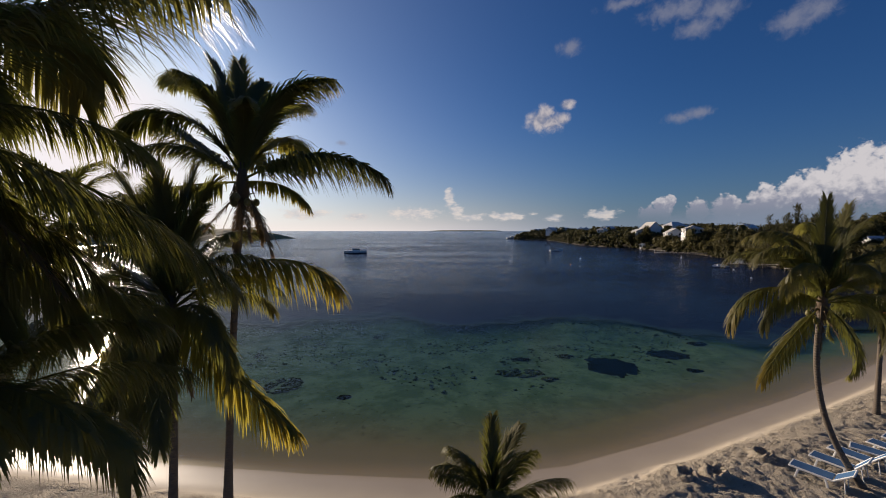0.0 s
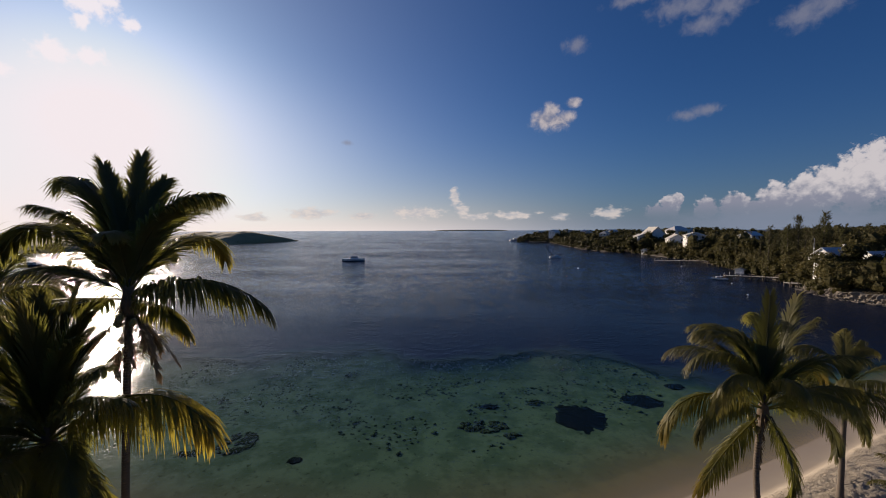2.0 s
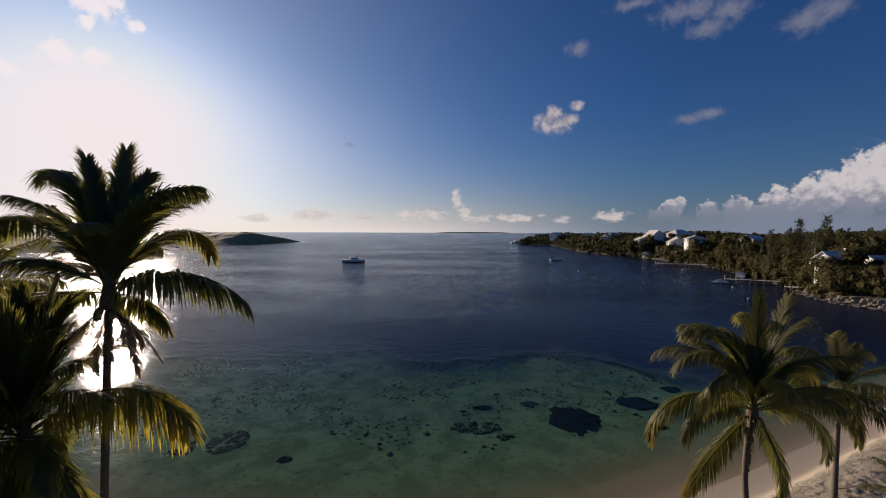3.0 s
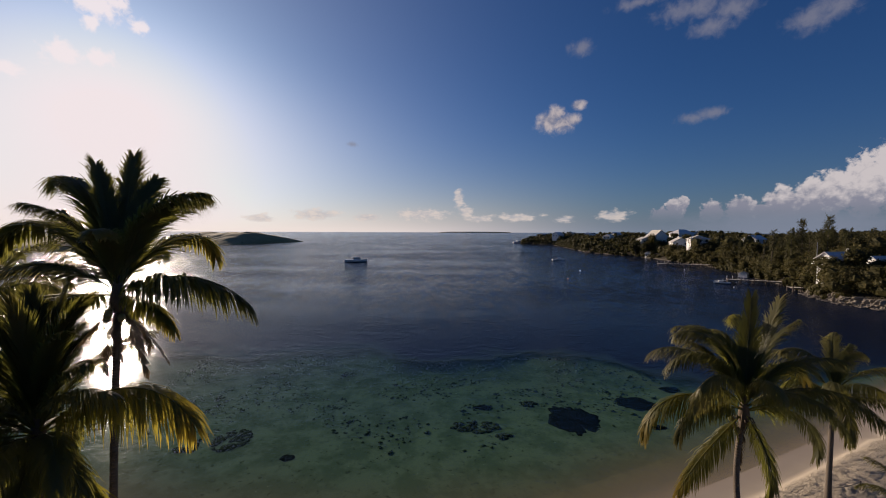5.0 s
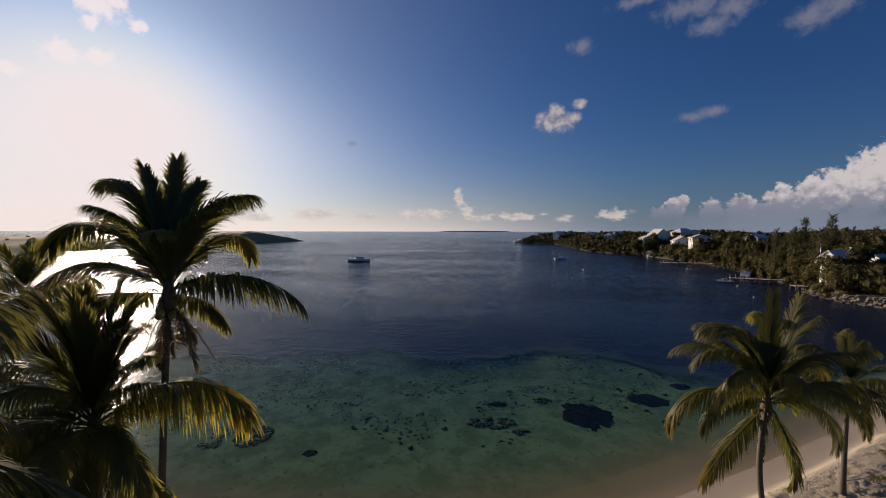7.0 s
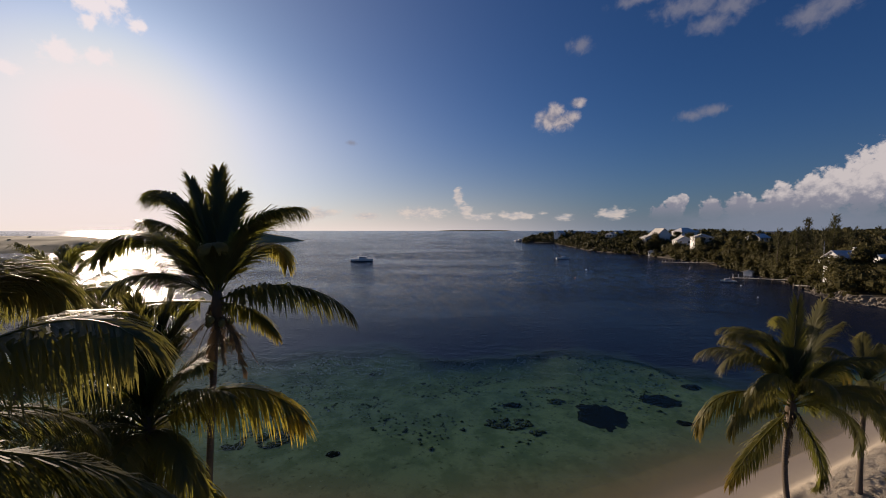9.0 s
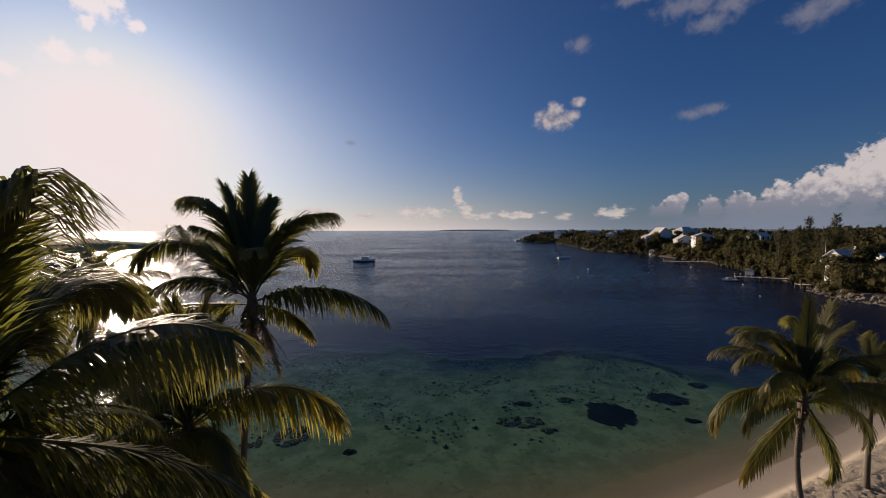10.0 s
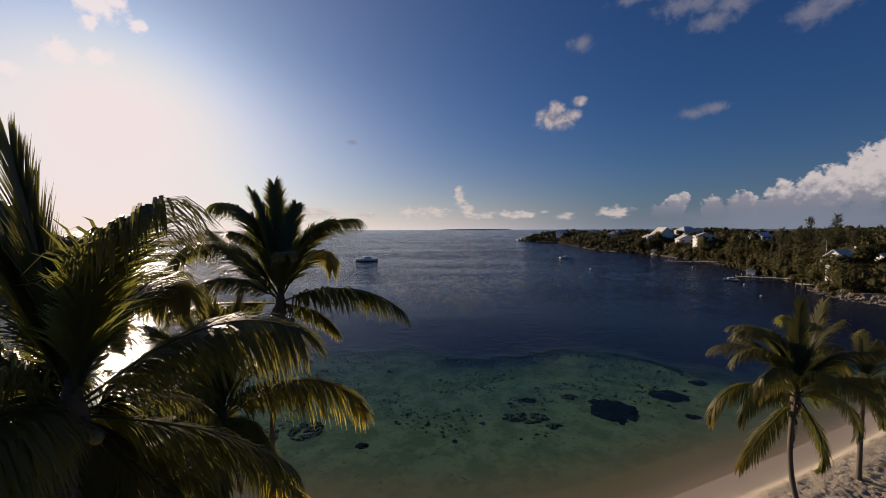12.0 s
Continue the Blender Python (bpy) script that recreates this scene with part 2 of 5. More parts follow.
def ground_material():
    """Dry sand, wet sand at the water's edge, sea bed below and dry soil on the wooded shore."""
    m, k, end = material("sand")
    at = k.n("ShaderNodeNewGeometry").outputs["Position"]
    pos = k.xyz(at)
    big, fine = k.noise(0.35, 4.0, 0.6, at), k.noise(14.0, 4.0, 0.65, at)
    dry = k.mix(big, (0.41, 0.348, 0.26), (0.52, 0.448, 0.345))
    dry = k.mix(k.math("MULTIPLY", fine, 0.35), dry, (0.3, 0.245, 0.185))
    litter = k.rng(k.noise(6.5, 5.0, 0.7, at), 0.56, 0.68)
    dry = k.mix(k.math("MULTIPLY", k.math("MULTIPLY", litter, k.rng(pos[2], 0.45, 0.6)), 0.6), dry, (0.16, 0.115, 0.075))
    wet = k.mix(big, (0.28, 0.228, 0.17), (0.34, 0.28, 0.21))
    wetness = k.rng(k.math("ADD", pos[2], k.math("MULTIPLY", k.math("SUBTRACT", k.noise(0.5, 3.0, 0.5, at), 0.5), 0.12)), 0.06, 0.5, 1.0, 0.0)
    c = k.mix(wetness, dry, wet)
    bed = k.mix(k.rng(k.noise(0.5, 6.0, 0.68, at), 0.4, 0.6), (0.21, 0.22, 0.16), (0.125, 0.145, 0.1))
    bed = k.mix(k.rng(k.noise(2.2, 5.0, 0.65, at, 0.4), 0.56, 0.7), bed, (0.05, 0.06, 0.04))
    bed = k.mix(k.rng(k.noise(3.4, 5.0, 0.65, at, 0.3), 0.64, 0.76), bed, (0.42, 0.44, 0.36))
    bed = k.mix(k.rng(pos[2], -0.48, -0.12), bed, (0.215, 0.195, 0.155))
    c = k.mix(k.rng(pos[2], -0.12, 0.0), bed, c)
    soil = k.mix(k.noise(0.8, 4.0, 0.6, at), (0.025, 0.022, 0.015), (0.07, 0.055, 0.035))
    c = k.mix(k.math("MULTIPLY", k.rng(pos[0], 60.0, 76.0), k.rng(pos[2], -0.3, 0.2)), c, soil)
    h = k.math("MULTIPLY", k.math("ADD", k.noise(7.0, 4.0, 0.65, at), k.math("MULTIPLY", fine, 0.5)), k.rng(pos[2], 0.35, 0.6, 0.0, 1.0))
    rough = k.rng(wetness, 0.0, 1.0, 0.95, 0.45)
    end(principled(k, c, rough, k.bump(h, 0.9, 0.22), 0.0, k.rng(pos[2], -0.05, 0.1, 0.0, 0.3)))
    return m


def water_material():
    """Clear shallow water that takes colour with its depth, under a rippled, mirroring surface."""
    m, k, end = material("sea_water")
    at = k.n("ShaderNodeNewGeometry").outputs["Position"]
    deep = k.n("ShaderNodeAttribute")
    deep.attribute_name = "depth"
    d = k.math("ADD", deep.outputs["Fac"], k.math("MULTIPLY", k.math("SUBTRACT", k.noise(0.16, 4.0, 0.6, at), 0.5), 0.16))
    tint = k.ramp(d, [(0.0, (1.0, 0.99, 0.92)), (0.12, (0.89, 0.88, 0.74)), (0.3, (0.63, 0.84, 0.74)), (0.5, (0.48, 0.77, 0.73)), (0.8, (0.1, 0.22, 0.27))])
    glow = k.ramp(d, [(0.0, (0.14, 0.125, 0.085)), (0.15, (0.07, 0.085, 0.055)), (0.4, (0.03, 0.075, 0.062)), (0.62, (0.022, 0.045, 0.055)), (0.9, (0.009, 0.016, 0.036))])
    clear = k.n("ShaderNodeBsdfTransparent")
    k.put(clear, 0, tint)
    body = k.n("ShaderNodeBsdfDiffuse")
    k.put(body, 0, glow)
    under = k.n("ShaderNodeMixShader")
    k.put(under, 0, k.rng(d, 0.46, 0.68, 0.02, 1.0, False)), k.put(under, 1, clear.outputs[0]), k.put(under, 2, body.outputs[0])
    swell = k.noise(0.55, 3.0, 0.55, k.vec("MULTIPLY", at, (0.6, 1.3, 1.0)))
    chop = k.noise(1.1, 4.0, 0.62, k.vec("MULTIPLY", at, (0.7, 1.2, 1.0)), 0.5)
    ripple = k.noise(9.0, 3.0, 0.6, at, 0.8)
    calm = k.rng(k.noise(0.022, 3.0, 0.5, k.vec("MULTIPLY", at, (0.5, 1.4, 1.0))), 0.35, 0.65, 0.55, 1.1)
    fine = k.noise(3.2, 3.0, 0.6, k.vec("MULTIPLY", at, (0.75, 1.3, 1.0)), 0.6)
    broad = k.noise(0.3, 5.0, 0.6, k.vec("MULTIPLY", at, (0.65, 1.15, 1.0)), 0.4)
    swell = k.math("ADD", swell, k.math("MULTIPLY", broad, 1.9))
    h = k.math("ADD", k.math("MULTIPLY", swell, 0.5), k.math("ADD", k.math("MULTIPLY", chop, 0.5), k.math("ADD", k.math("MULTIPLY", fine, 0.42), k.math("MULTIPLY", ripple, 0.05))))
    offshore = k.xyz(at)[1]
    open_sea = k.rng(offshore, 20.0, 70.0, 0.35, 1.0)
    moving = k.math("MULTIPLY", h, calm)
    # wind wavelets on the open bay, as slopes across and along
    wind = k.n("ShaderNodeTexNoise")
    k.put(wind, "Vector", k.vec("MULTIPLY", at, (0.9, 0.3, 1.0)))
    wind.inputs["Scale"].default_value, wind.inputs["Detail"].default_value, wind.inputs["Roughness"].default_value = 0.8, 3.0, 0.6
    tilt = k.n("ShaderNodeVectorMath", operation="SCALE")
    k.put(tilt, 0, k.vec("MULTIPLY", k.vec("SUBTRACT", wind.outputs["Color"], (0.5, 0.5, 0.5)), (1.0, 1.0, 0.0)))
    k.put(tilt, "Scale", k.math("MULTIPLY", k.rng(offshore, 45.0, 120.0, 0.0, 1.3), calm))

    def waved(normal):
        return k.vec("NORMALIZE", k.vec("ADD", normal, tilt.outputs[0]))

    normal = waved(k.bump(k.math("MULTIPLY", moving, open_sea), 1.0, 0.65))
    facing = waved(k.bump(k.math("MULTIPLY", moving, k.rng(offshore, 25.0, 110.0, 0.1, 1.0)), 0.75, 0.34))
    gloss = k.n("ShaderNodeBsdfGlossy")
    k.put(gloss, "Roughness", k.rng(offshore, 25.0, 110.0, 0.1, 0.12)), k.put(gloss, "Normal", facing), k.put(gloss, 0, (0.9, 0.92, 0.95, 1.0))
    fres = k.n("ShaderNodeFresnel")
    k.put(fres, 0, 1.33), k.put(fres, 1, normal)
    top = k.n("ShaderNodeMixShader")
    k.put(top, 0, k.math("MULTIPLY", fres.outputs[0], k.rng(offshore, 28.0, 120.0, 0.25, 1.0))), k.put(top, 1, under.outputs[0]), k.put(top, 2, gloss.outputs[0])
    end(top.outputs[0])
    return m


SAND, WATER = ground_material(), water_material()


# ---- mesh helpers ----
def mesh_from(name, verts, faces, mat, smooth=True, attrs=None):
    me = bpy.data.meshes.new(name)
    me.from_pydata(verts, [], faces)
    if mat:
        me.materials.append(mat)
    if smooth:
        me.polygons.foreach_set("use_smooth", np.ones(len(me.polygons), bool))
    for key, values in (attrs or {}).items():
        me.attributes.new(key, "FLOAT", "POINT").data.foreach_set("value", np.asarray(values, np.float32))
    me.update()
    return me


def part(name, me, parent=None, label="", at=None):
    ob = new(name, me)
    if at is not None:
        ob.matrix_basis = at
    if parent:
        ob.parent = parent
    return tagged(ob, label)


def thing(name, at, label, category, group="", kind=""):
    ob = new(name)
    ob.empty_display_size = 0.2
    ob.matrix_basis = at
    return tagged(ob, label, category, group, kind)


class Geo:
    """Collects tubes, bars and boxes into one mesh."""

    def __init__(self):
        self.v, self.f = [], []

    def add(self, verts, faces):
        o = len(self.v)
        self.v += [tuple(p) for p in verts]
        self.f += [tuple(i + o for i in face) for face in faces]
        return self

    def tube(self, pts, radii, n=8, flat=1.0):
        pts = [Vector(p) for p in pts]
        radii = [radii] * len(pts) if isinstance(radii, (int, float)) else radii
        verts, side = [], None
        for i, p in enumerate(pts):
            t = (pts[min(i + 1, len(pts) - 1)] - pts[max(i - 1, 0)]).normalized()
            if side is None:
                side = t.cross(Vector((0, 0, 1)) if abs(t.z) < 0.9 else Vector((1, 0, 0))).normalized()
            side = (side - t * side.dot(t)).normalized()
            up = side.cross(t)
            for j in range(n):
                a = math.tau * j / n
                verts.append(p + (side * math.cos(a) + up * math.sin(a) * flat) * radii[i])
        faces = [(i * n + j, i * n + (j + 1) % n, (i + 1) * n + (j + 1) % n, (i + 1) * n + j) for i in range(len(pts) - 1) for j in range(n)]
        faces += [tuple(range(n))[::-1], tuple((len(pts) - 1) * n + j for j in range(n))]
        return self.add(verts, faces)

    def box(self, c, s, m=None, chamfer=0.0):
        x, y, z = (a / 2 for a in s)
        b = min(chamfer, x, y, z) * 0.999
        verts, faces = [], []
        if b <= 0:
            verts = [Vector((i * x, j * y, k * z)) for k in (-1, 1) for j in (-1, 1) for i in (-1, 1)]
            faces = [(0, 2, 3, 1), (4, 5, 7, 6), (0, 1, 5, 4), (2, 6, 7, 3), (0, 4, 6, 2), (1, 3, 7, 5)]
        else:
            bm = bmesh.new()
            bmesh.ops.create_cube(bm, size=1.0, matrix=Matrix.Diagonal((2 * x, 2 * y, 2 * z, 1)))
            bmesh.ops.bevel(bm, geom=bm.edges[:], offset=b, segments=1, affect="EDGES")
            verts, faces = [v.co.copy() for v in bm.verts], [tuple(v.index for v in f.verts) for f in bm.faces]
            bm.free()
        m = m or Matrix.Identity(4)
        return self.add([m @ (v + Vector(c)) for v in verts], faces)

    def ball(self, c, r, n=8, rings=6, squash=1.0, lump=0.0, seed=0.0):
        verts, faces = [], []
        for i in range(rings + 1):
            th = math.pi * i / rings
            for j in range(n):
                a = math.tau * j / n
                d = Vector((math.sin(th) * math.cos(a), math.sin(th) * math.sin(a), math.cos(th) * squash))
                k = 1 + lump * noise.noise(d * 2.1 + Vector((seed, seed * 0.7, 0)))
                verts.append(Vector(c) + d * r * k)
        for i in range(rings):
            for j in range(n):
                faces.append((i * n + j, (i + 1) * n + j, (i + 1) * n + (j + 1) % n, i * n + (j + 1) % n))
        return self.add(verts, faces)

    def mesh(self, name, mat, smooth=False):
        return mesh_from(name, self.v, self.f, mat, smooth)


def hash2(ix, iy, seed):
    h = (ix.astype(np.int64) * 374761393 + iy.astype(np.int64) * 668265263 + seed * 974711) & 0x7FFFFFFF
    h = ((h ^ (h >> 13)) * 1274126177) & 0x7FFFFFFF
    return (h ^ (h >> 16)) / 0x7FFFFFFF


def grain2(x, y, scale, seed=0):
    """Smooth value noise on arrays, 0 to 1."""
    x, y = x * scale, y * scale
    ix, iy = np.floor(x), np.floor(y)
    fx, fy = x - ix, y - iy
    fx, fy = fx * fx * (3 - 2 * fx), fy * fy * (3 - 2 * fy)
    a, b = hash2(ix, iy, seed), hash2(ix + 1, iy, seed)
    c, d = hash2(ix, iy + 1, seed), hash2(ix + 1, iy + 1, seed)
    return (a * (1 - fx) + b * fx) * (1 - fy) + (c * (1 - fx) + d * fx) * fy


# ---- ground and sea ----
SHORE_X = [-5000, -140, -60, -25, -12, -5.7, 0.6, 6.1, 12.0, 17.7, 22.6, 30.0, 36.6, 60, 78, 84, 90, 5000]
SHORE_Y = [150, 46, 27, 19.5, 17.6, 16.9, 16.5, 17.5, 19.8, 22.4, 24.6, 28.2, 31.7, 46, 64, 72, 78, 90]
EDGE_X = [-5000, -60, -25, -8.5, 4.5, 17.6, 22.7, 25.0, 30.0, 40, 5000]
EDGE_Y = [170, 48, 41.0, 45.0, 44.7, 45.7, 42.6, 36.5, 33.0, 38, 150]
COAST_Y = [-5000, 60, 74, 81, 89, 108, 136, 167, 189, 222, 237, 276, 413, 448, 470, 500, 5000]
COAST_X = [120, 90, 85.4, 83.4, 85.4, 94.7, 102.5, 113.0, 113.5, 114.0, 107.0, 99.0, 112.0, 84.0, 86.0, 260, 5000]


def smooth01(v, lo, hi):
    v = np.clip((v - lo) / (hi - lo), 0, 1)
    return v * v * (3 - 2 * v)


def ground_z(x, y, rough=True):
    beach = (np.interp(x, SHORE_X, SHORE_Y) - y) * 0.9
    coast = np.where(y > 40, (x - np.interp(y, COAST_Y, COAST_X)) * 0.95, -1e3)
    inland = np.maximum(beach, coast)
    edge = (np.interp(x, EDGE_X, EDGE_Y) - y) + 3.0 * (grain2(x, y, 0.25, 5) - 0.5)
    z = np.interp(inland, [-30, -12, -3, 0, 1.7, 2.5, 3.6, 30, 200], [-0.75, -0.62, -0.25, 0.0, 0.3, 0.62, 0.84, 1.0, 2.0])
    crest = smooth01(-edge, -6.0, -0.5)     # the reef rises towards its edge, then falls away
    z = np.where(inland < 0, z * (1 - crest) + np.maximum(z, -0.3) * crest + np.clip(edge + 5, -8, 0) * 0.6, z)
    if rough:
        dry = smooth01(inland + 0.9 * (grain2(x, y, 0.6, 12) - 0.5), 1.9, 2.5) * (coast < 0) * smooth01(y, 7.0, 11.0)
        clods = np.abs(grain2(x * 1.3, y + 0.5 * x, 2.4, 1) - 0.5) + 0.9 * np.abs(grain2(x + 0.4 * y, y * 1.2, 4.6, 2) - 0.5)
        z = z + dry * (0.165 * (clods - 0.42) + 0.14 * (grain2(x, y, 0.5, 3) - 0.5))
        z = z + smooth01(inland, 0.3, 3) * 0.025 * (grain2(x, y, 2.5, 4) - 0.5)
    hill = smooth01(coast, -0.5, 2.0) * 1.6 + smooth01(coast, 2, 28) * 4.6 + smooth01(coast, 25, 75) * 2.5
    hill = hill * (0.75 + 0.5 * grain2(x, y, 0.03, 7)) + smooth01(coast, 0, 4) * 0.8 * (grain2(x, y, 0.25, 8) - 0.5)
    return z + np.where(coast > -2, hill, 0)


def z_at(x, y):
    return float(ground_z(np.array([x], float), np.array([y], float))[0])


def lines(*runs):
    """Grid lines from runs of (start, end, count, power)."""
    out_ = []
    for a, b, n, p in runs:
        u = np.linspace(0, 1, n, endpoint=False)
        out_ += list(a + (b - a) * (u ** p if b > a and p > 0 else 1 - (1 - u) ** -p))
    return np.array(out_ + [runs[-1][1]])


def sheet(name, gx, gy, height, mat, attrs=None, smooth=True):
    X, Y = np.meshgrid(gx, gy)
    Z = height(X, Y)
    nx = len(gx)
    idx = (np.arange(len(gy) - 1)[:, None] * nx + np.arange(nx - 1)[None, :]).ravel()
    faces = np.stack([idx, idx + 1, idx + nx + 1, idx + nx], 1)
    extra = {key: f(X, Y).ravel() for key, f in (attrs or {}).items()}
    return mesh_from(name, np.stack([X.ravel(), Y.ravel(), Z.ravel()], 1).tolist(), faces.tolist(), mat, smooth, extra)


gx = lines((-5000, -40, 22, -5), (-40, -16, 24, 1), (-16, 4, 66, 1), (4, 28, 260, 1), (28, 40, 40, 1), (40, 140, 50, 1), (140, 5000, 18, 4))
gy = lines((-5000, -40, 10, -5), (-40, 6, 22, 1), (6, 11, 16, 1), (11, 26, 162, 1), (26, 32, 20, 1), (32, 130, 49, 1), (130, 520, 70, 1), (520, 5000, 14, 4))
tagged(part("ground", sheet("ground", gx, gy, ground_z, SAND)), "pale trampled sand beach sloping under clear shallow water", "beach", kind="structure")


def water_depth(x, y):
    beach = (y - np.interp(x, SHORE_X, SHORE_Y)) * 0.9
    edge = y - np.interp(x, EDGE_X, EDGE_Y) + 3.5 * (grain2(x, y, 0.22, 15) - 0.5) + 4.0 * (grain2(x, y, 0.08, 16) - 0.5) + 2.4 * (grain2(x, y, 0.7, 17) - 0.5)
    shallow = np.interp(beach, [-1, 0, 2, 6, 14, 30], [0, 0.0, 0.1, 0.27, 0.37, 0.43])
    return shallow + (0.98 - shallow) * smooth01((edge + 2.4) / (6.0 + 5.0 * smooth01(x, 12, 23) + 6.0 * smooth01(-x, -3, 8)), 0.0, 1.0)


wx = lines((-5000, -40, 22, -5), (-40, 50, 150, 1), (50, 140, 40, 1), (140, 5000, 18, 4))
wy = lines((14, 52, 76, 1), (52, 200, 40, 1), (200, 5000, 24, 3))
tagged(part("water", sheet("water", wx, wy, lambda x, y: x * 0.0, WATER, {"depth": water_depth})), "calm rippled sea, green in the shallows and dark blue beyond", "sea", kind="structure")


# ---- seagrass and reef on the sea bed ----
def weed_patch(cx, cy, rx, ry, seed, label, broken=False, thick=0.08):
    """A ragged bed of low lumps; a broken one leaves pale gaps between them."""
    rng = random.Random(seed)
    bed = Geo()
    if not broken:
        n = 72
        ring = []
        for i in range(n):
            a = math.tau * i / n
            o = Vector((math.cos(a), math.sin(a), seed * 0.37))
            k = 1.0 + 0.3 * noise.noise(o * 1.5) + 0.14 * noise.noise(o * 4.5) + 0.08 * noise.noise(o * 12)
            ring.append((math.cos(a) * rx * k, math.sin(a) * ry * k))
        verts = []
        for f, h in ((1.0, -0.4), (0.95, 0.3), (0.8, 0.7), (0.55, 0.9), (0.25, 1.0)):
            verts += [(x * f, y * f, thick * (h + 0.6 * noise.noise(Vector((x * f * 2, y * f * 2, seed))))) for x, y in ring]
        faces = [(j * n + i, j * n + (i + 1) % n, (j + 1) * n + (i + 1) % n, (j + 1) * n + i) for j in range(4) for i in range(n)]
        bed.add(verts, faces + [tuple(4 * n + i for i in range(n))])
    for _ in range(int(150 * rx * ry + 40) if broken else 0):
        a = rng.uniform(0, math.tau)
        f = math.sqrt(rng.random()) * 1.05
        x, y = math.cos(a) * rx * f, math.sin(a) * ry * f
        if broken and noise.noise(Vector((x * 1.6, y * 1.6, seed))) < -0.08:
            continue
        bed.ball((x, y, z_at(cx + x, cy + y) - z_at(cx, cy) + 0.02), rng.uniform(0.06, 0.24), 7, 3, 0.16, 1.1, rng.uniform(0, 60))
    ob = part("seagrass_patch", bed.mesh("seagrass_patch", BROKEN_WEED if broken else WEED, True), at=pose(cx, cy, z_at(cx, cy)))
    return tagged(ob, label, "seagrass", "" if broken else "seagrass patches", "stuff" if broken else "")


weed_patch(14.2, 31.3, 2.1, 2.65, 3, "large dark seagrass patch on the pale sea bed", False, 0.1)
weed_patch(20.6, 34.5, 1.75, 1.5, 8, "long dark seagrass patch on the sea bed")
weed_patch(25.0, 37.4, 0.9, 0.7, 12, "small dark seagrass patch by the reef edge")
weed_patch(20.2, 30.4, 0.65, 0.45, 15, "small dark seagrass patch on the sea bed")
weed_patch(6.4, 30.4, 1.8, 0.9, 21, "broken brownish seagrass patch on the sea bed", True)
weed_patch(8.4, 28.9, 0.5, 0.35, 24, "small broken seagrass patch on the sea bed", True)
weed_patch(7.2, 33.8, 0.8, 0.4, 26, "small dark seagrass patch on the sea bed", False)
weed_patch(11.3, 34.6, 0.6, 0.5, 29, "small broken seagrass patch on the sea bed", True)
weed_patch(-11.2, 27.8, 1.2, 1.4, 33, "broken brownish seagrass patch on the sea bed", True)
weed_patch(-13.6, 26.6, 0.9, 0.5, 36, "small broken seagrass patch on the sea bed", True)
weed_patch(-6.3, 25.7, 0.5, 0.4, 38, "small dark seagrass patch on the sea bed", False)

tufts = Geo()
rt = random.Random(5)
for _ in range(4200):
    x, y = rt.uniform(-24, 26), rt.uniform(22, 46)
    if grain2(np.array([x]), np.array([y]), 0.3, 31)[0] < 0.44 or y - np.interp(x, SHORE_X, SHORE_Y) < 8 + 4 * rt.random():
        continue
    r = rt.uniform(0.05, 0.15) * (1.9 if rt.random() < 0.1 else 1)
    tufts.ball((x, y, z_at(x, y) + 0.01), r, 6, 3, 0.3, 0.8, rt.uniform(0, 50))
coral = Geo()
for _ in range(900):
    x = rt.uniform(-22, 19)
    y = float(np.interp(x, EDGE_X, EDGE_Y)) - abs(rt.gauss(0, 3.2)) - 0.4
    if grain2(np.array([x]), np.array([y]), 0.3, 33)[0] < 0.45:
        continue
    coral.ball((x, y, z_at(x, y)), rt.uniform(0.04, 0.15), 6, 3, 0.4, 0.9, rt.uniform(0, 50))
tagged(part("coral_rubble", coral.mesh("coral_rubble", CORAL, True)), "pale coral rubble along the reef edge", "coral", kind="stuff")
tagged(part("sea_bed_tufts", tufts.mesh("sea_bed_tufts", TUFT, True)), "scattered dark weed tufts on the sea bed", "seaweed", kind="stuff")


